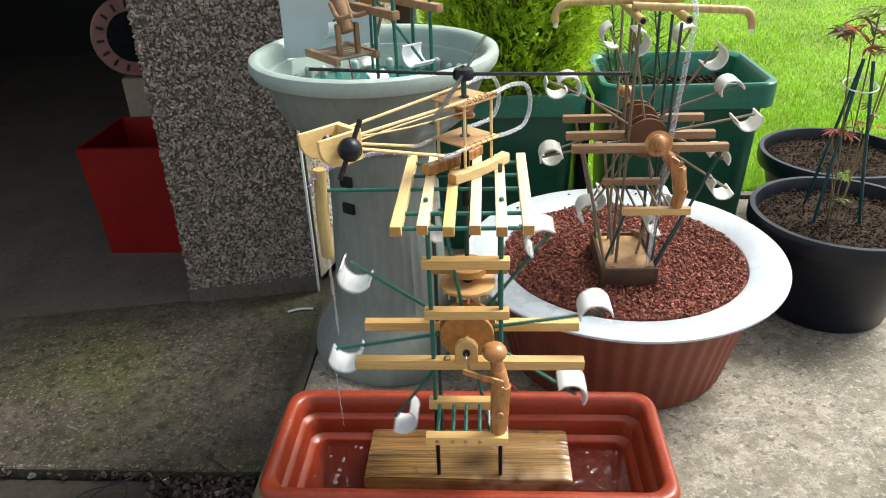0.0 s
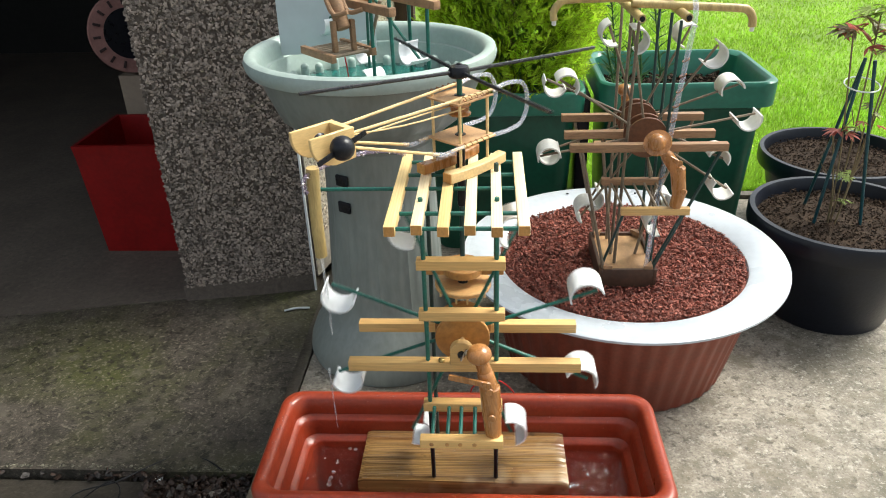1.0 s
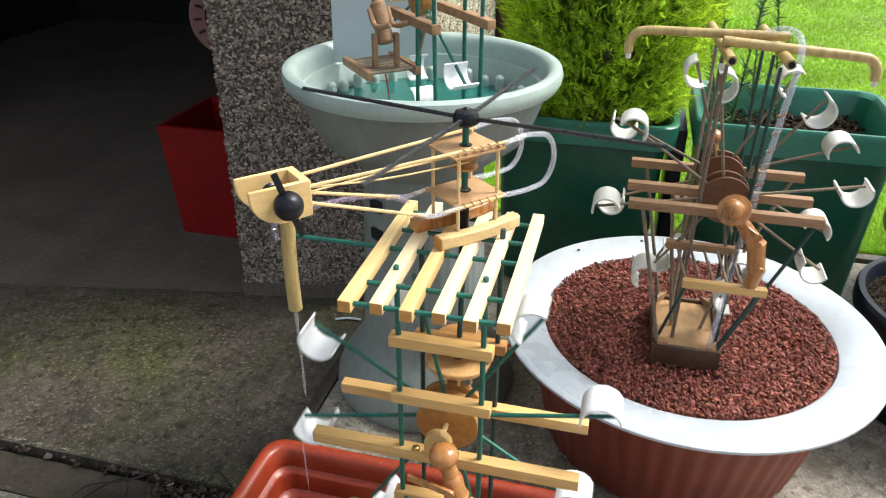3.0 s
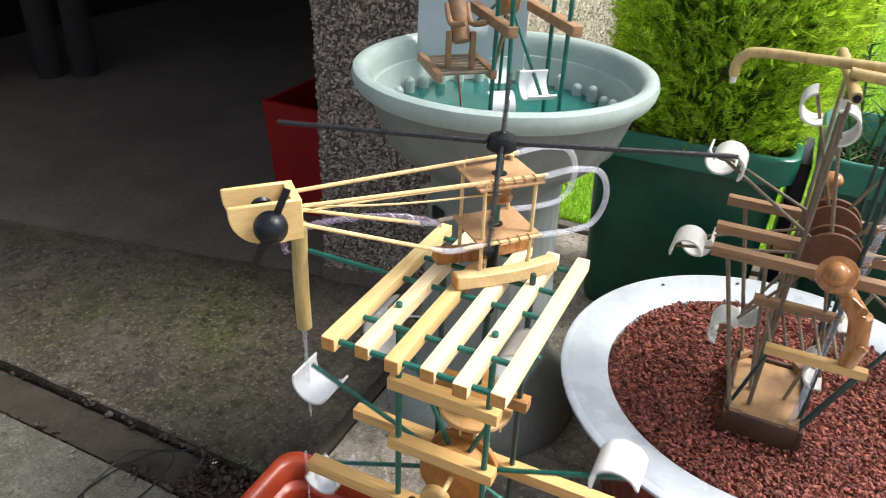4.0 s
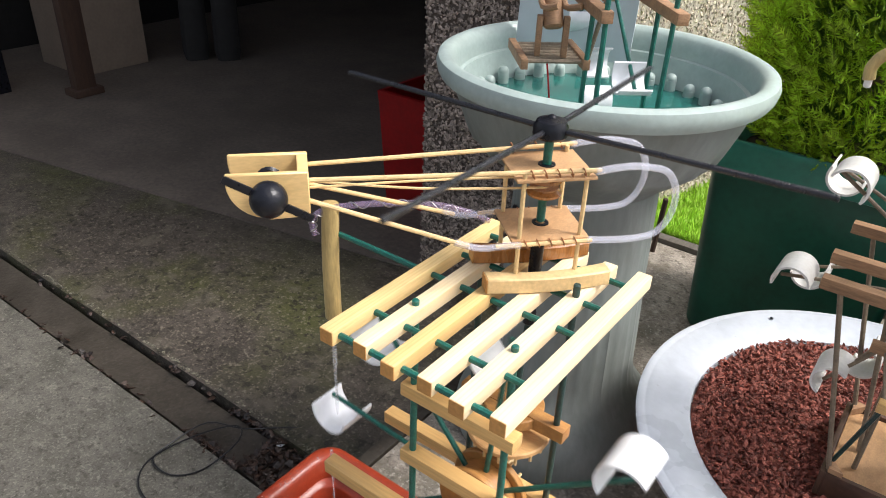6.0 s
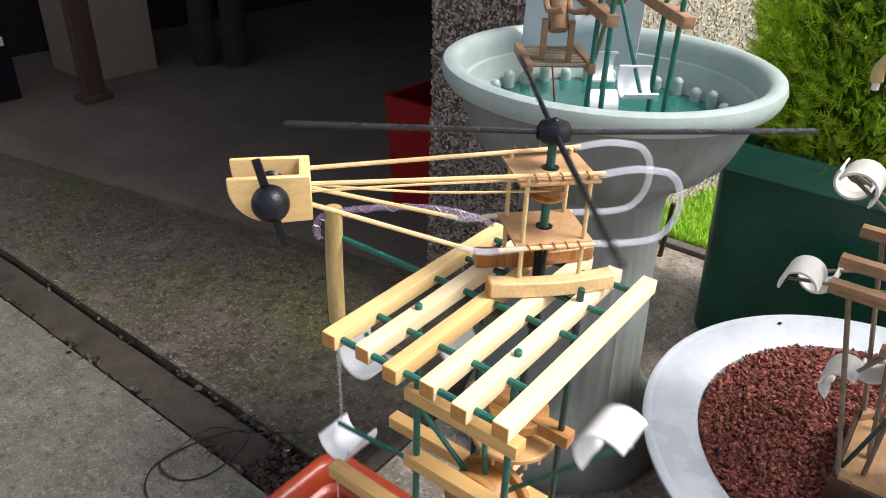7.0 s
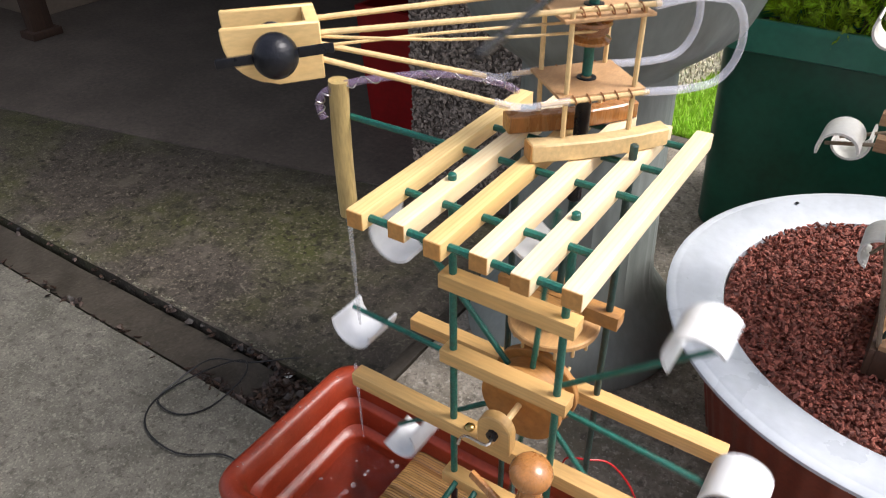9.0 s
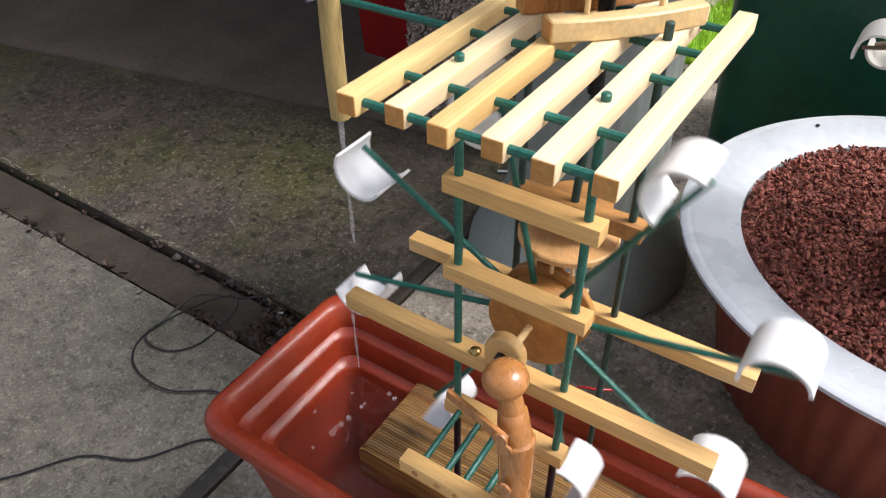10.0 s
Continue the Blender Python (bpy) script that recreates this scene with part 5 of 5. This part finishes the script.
def figure(name, pts, material, label, hat=None):
    """A jointed wooden peg figure as one plain shape: foot, knee, hip, neck, head, hand."""
    foot, knee, hip, neck, head, hand = [Vector(p) for p in pts]
    b = rod(foot, knee, 0.0095, 16, 0.0108)
    rod(knee + (foot - knee) * 0.3, hip, 0.0110, 16, 0.0118, b)
    rod(hip + (knee - hip) * 0.25, neck, 0.0115, 16, 0.0092, b)
    rod(neck + (hip - neck) * 0.2, head, 0.0082, 14, 0.0075, b)
    ball(head + Vector((0, 0, 0.001)), 0.0142, 0.78, 24, b)
    for p in (knee, hip):
        join(b, moved(lathe([(0.0001, 0), (0.0048, 0), (0.0042, 0.0015), (0.0001, 0.002)], (0, 0, 0), 14), Matrix.Translation(p + Vector((0, -0.0128, 0))) @ pose(0, 0, 0, 90, 0, 0)))
    shoulder = hip + Vector((-0.002, -0.0135, 0.011))
    grip = hand + Vector((0, -0.008, 0.002))
    d = shoulder - grip
    join(b, moved(box(-d.length / 2 - 0.004, d.length / 2 + 0.004, -0.0017, 0.0017, -0.0036, 0.0036, 0.0012), Matrix.Translation((shoulder + grip) / 2) @ d.to_track_quat("X", "Z").to_matrix().to_4x4()))
    join(b, moved(lathe([(0.0001, 0), (0.0052, 0), (0.0048, 0.0016), (0.0001, 0.0022)], (0, 0, 0), 14), Matrix.Translation(shoulder + Vector((0, -0.0018, 0))) @ pose(0, 0, 0, 90, 0, 0)))
    if hat:
        join(b, moved(lathe([(0.0001, 0.017), (0.007, 0.0155), (0.0115, 0.010), (0.0128, 0.003), (0.0155, 0.0015), (0.021, 0.0015), (0.0215, -0.001), (0.0001, -0.001)], (0, 0, 0), 28), Matrix.Translation(head + Vector((0, 0, 0.004))) @ pose(0, 0, 0, *hat)))
    return solo(name, b, material, label, "figure", at=foot)


crank_figure = figure("wooden_figure", ((0.055, -0.050, 0.471), (0.056, -0.050, 0.508), (0.057, -0.047, 0.543), (0.053, -0.044, 0.562), (0.049, -0.043, 0.582), (0.017, -0.046, 0.560)), VARNISH, "varnished wooden peg figure standing at the crank")


def streams():
    rng = random.Random(9)
    b = tube([(-0.145, 0.040, 0.665), (-0.144, 0.039, 0.63), (-0.143, 0.038, 0.59), (-0.143, 0.038, 0.55)], lambda t: 0.0023 - 0.0011 * t + 0.0004 * math.sin(17 * t), 8)
    solo("water_stream", b, STREAM, "thin clear stream falling from the bamboo spout", "water")
    b = tube([(-0.152, 0.036, 0.50), (-0.1515, 0.0355, 0.475), (-0.151, 0.035, 0.44), (-0.150, 0.034, 0.405)], lambda t: 0.0016 - 0.0010 * t + 0.0004 * math.sin(19 * t), 6)
    solo("water_stream", b, STREAM, "thin clear stream dripping into the trough", "water")


streams()


# ---- the machine in the gravel basin ----
def second_machine():
    cx, base = 0.285, BZ - 0.012
    o = thing("wooden_water_wheel", (cx, 0.46, base), "weathered wooden water wheel machine standing in red gravel", "whirligig")
    ya, yb = 0.386, 0.529
    tray = bmesh.new()
    for x0, x1, y0, y1 in ((-0.048, -0.042, ya, yb), (0.042, 0.048, ya, yb), (-0.042, 0.042, ya, ya + 0.006), (-0.042, 0.042, yb - 0.006, yb)):
        box(cx + x0, cx + x1, y0, y1, base, base + 0.034, 0.001, tray)
    part("tray", tray, mat("dark_wood", (0.07, 0.035, 0.02), 0.55, 0.4, 22, 0.15), o, "dark brown wooden tray")
    part("tray_top", box(cx - 0.0415, cx + 0.0415, ya + 0.0065, yb - 0.0065, base + 0.022, base + 0.029, 0.001), PLY, o, "pale plywood board with knots")
    for sx in (-1, 1):
        for y in (ya + 0.012, yb - 0.012):
            part("corner_block", plate([(cx + 0.041 * sx, y - 0.010), (cx + 0.041 * sx, y + 0.010), (cx + 0.026 * sx, y + 0.010 * (1 if y > 0.45 else -1))], "z", base + 0.0295, base + 0.040, 0.0005), OLDWOOD, o)
    rails = (0.396, 0.457, 0.545)
    railz = 0.651
    for y, x0, x1 in ((rails[0], 0.177, 0.420), (rails[1], 0.174, 0.416), (rails[2], 0.177, 0.420)):
        part("rail", box(x0, x1, y - 0.0065, y + 0.0065, railz, railz + 0.0125, 0.001), OLDWOOD, o)
    # upright sticks
    for x in (0.272, 0.333):
        for y in rails:
            part("post", rod((x - 0.006, y * 0.6 + 0.18, base + 0.03), (x - 0.002, y + 0.018, 0.845), 0.0028, 8, 0.0024), DARKSTICK if x > 0.3 else OLDSTICK, o)
    for xa, xb, y0, y1 in ((cx - 0.040, 0.196, ya + 0.008, rails[0]), (cx - 0.038, 0.200, yb - 0.01, rails[2]), (cx - 0.020, 0.236, 0.45, rails[1]), (cx + 0.022, 0.348, 0.45, rails[1])):
        part("brace", rod((xa, y0, base + 0.03), (xb, y1, railz + 0.002), 0.0027, 8), OLDSTICK, o)
    part("brace", rod((cx + 0.040, ya + 0.008, base + 0.03), (0.412, rails[0], railz + 0.002), 0.0027, 8), DARKSTICK, o)
    part("brace", rod((cx + 0.038, yb - 0.01, base + 0.03), (0.405, rails[2], railz + 0.002), 0.0027, 8), OLDSTICK, o)
    # platform of the figure
    part("platform_bar", box(0.261, 0.369, 0.370, 0.381, 0.551, 0.5625, 0.001), PINE_X, o)
    part("platform_bar", box(0.237, 0.331, 0.431, 0.442, 0.577, 0.588, 0.001), OLDWOOD, o)
    for k in range(5):
        x = 0.252 + 0.018 * k
        part("platform_rod", rod((x + 0.015, 0.377, 0.557), (x - 0.001, 0.437, 0.583), 0.002, 8), OLDSTICK, o)
    for x in (0.268, 0.362):
        part("prop", rod((cx + (x - 0.315) * 0.9, ya + 0.02, base + 0.03), (x, 0.376, 0.558), 0.0025, 8), DARKSTICK, o)
    # two wheels that turn against each other
    for n, (y, off, sense) in enumerate(((0.437, 11.5, -1), (0.515, 20, 1))):
        pivot = (0.301, y, 0.662)
        drum = bmesh.new()
        for y0, y1, r in ((-0.014, -0.009, 0.033), (-0.009, 0.009, 0.024), (0.009, 0.014, 0.033)):
            plate(disc_pts(pivot[0], pivot[2], r, 36), "y", y + y0, y + y1, 0.0007, drum)
        rod((pivot[0], y - 0.040, pivot[2]), (pivot[0], y + 0.05, pivot[2]), 0.003, 8, None, drum)
        w = part("wheel", drum, mat("brown_disc", (0.16, 0.065, 0.03), 0.5, 0.35, 25, 0.1) if n == 0 else bpy.data.materials["brown_disc"], o, "dark brown wooden discs on an axle", at=pivot)
        for k in range(8):
            a = math.radians(off + 45 * k)
            c, s = math.cos(a), math.sin(a)
            part("arm", rod((pivot[0] + 0.02 * c, y, pivot[2] + 0.02 * s), (pivot[0] + 0.170 * c, y, pivot[2] + 0.170 * s), 0.0021, 8), OLDSTICK, w, at=pivot)
            m = Matrix.Translation(pivot) @ Matrix.Rotation(-a, 4, "Y") @ Matrix.Translation((0.156, 0, 0)) @ Matrix.Rotation(math.pi * (sense > 0), 4, "Y")
            part("cup", moved(half_pipe(0.0195, 0.044, 0.0024, 14, 3.4), m), OLDPVC, w, at=pivot)
    # overhead pipes
    part("cross_pipe", tube([(0.152, 0.480, 0.836), (0.151, 0.480, 0.848), (0.158, 0.480, 0.860), (0.174, 0.480, 0.866), (0.24, 0.479, 0.867), (0.345, 0.479, 0.868)], 0.0058, 12), BAMBOO, o, "long bamboo pipe with a bent end")
    part("cross_pipe", tube([(0.266, 0.462, 0.862), (0.34, 0.464, 0.857), (0.425, 0.468, 0.851), (0.442, 0.470, 0.847), (0.451, 0.472, 0.836), (0.453, 0.472, 0.822)], 0.0062, 12), BAMBOO, o, "long bamboo pipe with a bent end")
    for x in (0.276, 0.344):
        part("pipe", tube([(x, 0.425, 0.846), (x - 0.006, 0.48, 0.850), (x - 0.016, 0.58, 0.856)], 0.0066, 12), BAMBOO, o)
        # A flat black disc paints the darkness of the bore on the closed end.
        part("pipe_bore_shade", moved(lathe([(0.0001, 0), (0.0042, 0), (0.0042, 0.001), (0.0001, 0.001)], (0, 0, 0), 14), Matrix.Translation((x + 0.0003, 0.4246, 0.846)) @ pose(0, 0, 0, 90, 0, 0)), BLACK, o)
    part("nozzle", rod((0.152, 0.480, 0.838), (0.152, 0.480, 0.828), 0.0036, 10), OLDPVC, o, "white nozzle")
    part("nozzle", rod((0.453, 0.472, 0.824), (0.453, 0.472, 0.815), 0.0036, 10), OLDPVC, o, "white nozzle")
    hose = [(0.318, 0.405, base + 0.03), (0.326, 0.412, 0.56), (0.336, 0.415, 0.68), (0.346, 0.417, 0.79), (0.353, 0.425, 0.852), (0.350, 0.445, 0.876), (0.335, 0.465, 0.879), (0.318, 0.476, 0.872)]
    part("hose", tube(hose, 0.0042, 10), TUBE, o, "cloudy plastic hose wound with thread")
    for k in range(9):
        t = k / 9
        z = 0.60 + 0.21 * t
        x, y = 0.329 + 0.018 * t, 0.4125 + 0.005 * t
        ring = [(x + 0.0048 * math.cos(q), y + 0.0048 * math.sin(q), z + 0.003 * math.cos(q)) for q in np.linspace(0, math.tau, 9)]
        part("binding", tube(ring, 0.0006, 5, None, 2), STRING, o)
    # platform behind the wheels with a second peg figure
    part("platform_bar", box(0.248, 0.348, 0.594, 0.606, 0.572, 0.584, 0.001), OLDWOOD, o)
    part("platform_bar", box(0.248, 0.348, 0.618, 0.629, 0.572, 0.584, 0.001), OLDWOOD, o)
    for x in (0.262, 0.334):
        part("prop", rod((x, 0.545, railz + 0.002), (x, 0.603, 0.576), 0.0025, 8), OLDSTICK, o)
        part("platform_rod", rod((x, 0.598, 0.578), (x, 0.626, 0.578), 0.002, 8), OLDSTICK, o)
    figure("wooden_figure", ((0.300, 0.612, 0.584), (0.304, 0.612, 0.614), (0.302, 0.610, 0.642), (0.298, 0.609, 0.662), (0.294, 0.608, 0.686), (0.316, 0.575, 0.655)), VARNISH, "varnished wooden peg figure standing behind the brown wheels")
    figure("hatted_figure", ((0.345, 0.376, 0.563), (0.351, 0.374, 0.596), (0.341, 0.372, 0.634), (0.320, 0.372, 0.655), (0.306, 0.371, 0.669), (0.298, 0.39, 0.662)), VARNISH, "varnished wooden peg figure with a broad hat at its crank", (42, -30, 0))


second_machine()


# ---- the machine in the urn ----
def third_machine():
    """The urn's machine stands turned: u runs back along its rails, v across them."""
    base = PATIO + 0.578 - 0.098
    o = thing("wooden_figure_machine", (-0.10, 0.46, base), "weathered wooden machine with green posts standing in the urn", "whirligig")
    u, v = Vector((-0.657, 0.754, 0)), Vector((0.754, 0.657, 0))
    turn = math.degrees(math.atan2(u.y, u.x))

    def at(p, a, b, z):
        return Vector((p[0], p[1], 0)) + u * a + v * b + Vector((0, 0, z))

    def bar(p, a0, a1, w, z0, z1):
        return moved(box(a0, a1, -w, w, z0, z1, 0.001), pose(p[0], p[1], 0, 0, 0, turn))

    r1, r2 = (-0.089, 0.395), (-0.027, 0.445)
    part("foot_board", moved(box(0.0, 0.14, -0.04, 0.04, base, base + 0.018, 0.001), pose(-0.062, 0.445, 0, 0, 0, turn)), PINE_WARM, o, "pale wet foot board under the water")
    for p, a, d in ((r1, 0.010, 0.0), (r1, 0.062, 0.003), (r2, 0.028, 0.002), (r2, 0.075, 0.0)):
        part("post", rod(at(p, a, 0.0 if a > 0.02 else 0.004, base + 0.014), at(p, a, d, base + 0.30), 0.0030, 8), GREEN, o)
    for p in (r1, r2):
        part("rail", bar(p, 0.0, 0.15, 0.0065, 0.862, 0.8745), OLDWOOD, o)
    part("brace", rod(at(r1, 0.085, 0.006, 0.79), at(r1, 0.050, 0.012, 0.878), 0.0027, 8), OLDSTICK, o, "leaning weathered stick")
    # slatted platform
    pa = (-0.181, 0.393)
    for b in (0.0, 0.072):
        part("platform_side", moved(box(0.0, 0.098, -0.0042, 0.0042, 0.796, 0.808, 0.001), pose(*at(pa, 0, b, 0).xy, 0, 0, 0, turn)), OLDWOOD, o)
    for k in range(7):
        a = 0.010 + 0.0128 * k
        part("platform_slat", rod(at(pa, a, 0.002, 0.8035), at(pa, a, 0.070, 0.8035), 0.0026, 8), OLDSTICK, o)
    # wheel
    pivot = Vector((-0.145, 0.517, 0.886))
    m0 = Matrix.Translation(pivot) @ pose(0, 0, 0, 0, 0, turn + 180)
    w = part("wheel", moved(plate(disc_pts(0, 0, 0.026, 30), "y", -0.009, 0.009), m0), DRUM, o, at=pivot)
    part("axle", rod(pivot - v * 0.05, pivot + v * 0.05, 0.0026, 8), SKEWER, w, at=pivot)
    for k in range(6):
        m = m0 @ pose(0, 0, 0, 0, 33 + 60 * k, 0)
        part("arm", moved(rod((0.02, 0, 0), (0.166, 0, 0), 0.0024, 8), m), GREEN, w, at=pivot)
        part("cup", moved(half_pipe(0.0205, 0.036), m @ pose(0.150, 0, 0.004, 0, 0 if k == 0 else 180, 0)), PVC, w, at=pivot)
    part("scoop", moved(half_pipe(0.019, 0.030), Matrix.Translation((-0.151, 0.528, 0.782)) @ pose(0, 0, 0, 0, 0, turn + 180) @ pose(0, 0, 0, 0, 90, 0)), PVC, o, "white pipe scoop")
    part("splash_board", moved(box(-0.085, 0.085, -0.0012, 0.0012, 0, 0.32, 0.0008), pose(-0.233, 0.606, 0.762, -4, 0, 6)), PALE, o, "pale plastic splash board")
    part("lead", tube([at(pa, 0.02, 0.030, 0.800), at(pa, 0.025, 0.036, 0.77), at(pa, 0.035, 0.042, 0.74), at(pa, 0.045, 0.046, 0.70)], 0.0011, 6), REDWIRE, o, "thin red lead")
    # peg figure
    b = bmesh.new()
    f1, f2 = Vector((-0.184, 0.424, 0.0)), Vector((-0.158, 0.440, 0.0))
    mid = (f1 + f2) / 2
    for f in (f1, f2):
        join(b, moved(box(-0.0035, 0.0035, -0.005, 0.005, 0.806, 0.852, 0.0012), pose(f.x, f.y, 0, 0, 0, 33)))
    lean = Vector((-0.016, 0.014, 0.052))
    low = mid + Vector((0.001, 0, 0.838))
    rod(low, low + lean, 0.0118, 18, 0.0108, b)
    rod(low + lean * 0.9, low + lean * 1.35, 0.0072, 14, 0.0068, b)
    ball(low + lean * 1.62, 0.0145, 0.9, 18, b)
    for s in (1, -1):
        p = low + lean * 0.85 + v * 0.013 * s
        tube([p, p + Vector((0.012, -0.012, -0.020)), p + Vector((0.034, -0.016, -0.016))], 0.0038, 8, b)
    solo("urn_figure", b, OLDWOOD, "brown wooden peg figure on the slatted urn platform", "figure", at=(mid.x, mid.y, 0.806))


third_machine()


# ---- movement ----
def phase(t):
    """Degrees that the water wheel has turned from level arms."""
    return float(np.interp(t, (0.0, 1.0, 2.0, 2.5, 4.0, 4.5, 5.0, 5.5, 6.8, 7.2, 7.5, 8.0, 8.5, 9.5, 10.0), (9.5, 156.0, 308.0, 389.5, 608.0, 682.0, 754.0, 824.0, 1008.0, 1072.0, 1117.5, 1187.0, 1267.0, 1425.5, 1498.5)))


def lift(t):
    """Degrees that the rotor has turned, slipping a little against the wheel."""
    return float(np.interp(t, (0.0, 1.2, 2.5, 3.8, 4.75, 5.6, 6.8, 7.3, 8.2, 9.2, 10.0), (7.5, 179.5, 387.0, 582.2, 718.8, 842.8, 1008.8, 1087.8, 1218.8, 1371.8, 1498.8)))


def spin(t):
    """Degrees that the tail propeller has turned."""
    return float(np.interp(t, (0.0, 4.5, 8.0, 8.5, 9.0, 10.0), (-1139.0, -132.0, 666.0, 790.0, 897.0, 1122.0)))


def motions():
    times = [k / 10 for k in range(101)]
    for ob, turn in ((wheel, lambda t: Matrix.Rotation(-radians(phase(t)), 4, "Y")), (crank, lambda t: Matrix.Rotation(-radians(phase(t)), 4, "Y")),
                     (crown, lambda t: Matrix.Rotation(-radians(phase(t)), 4, "Z")), (spool, lambda t: Matrix.Rotation(-radians(phase(t)), 4, "Z")),
                     (rotor, lambda t: Matrix.Rotation(radians(-lift(t)), 4, "Z")),
                     (prop, lambda t: Matrix.Rotation(radians(spin(t) - 90), 4, Vector((-0.745, 0.667, 0))))):
        at = Matrix.Translation(ob.location)
        walk(ob, [(t, at @ turn(t)) for t in times])
    at = Matrix.Translation(crank_figure.location)
    walk(crank_figure, [(t, at @ Matrix.Rotation(0.145 * math.cos(radians(phase(t) + 75)), 4, "Y")) for t in times])


motions()
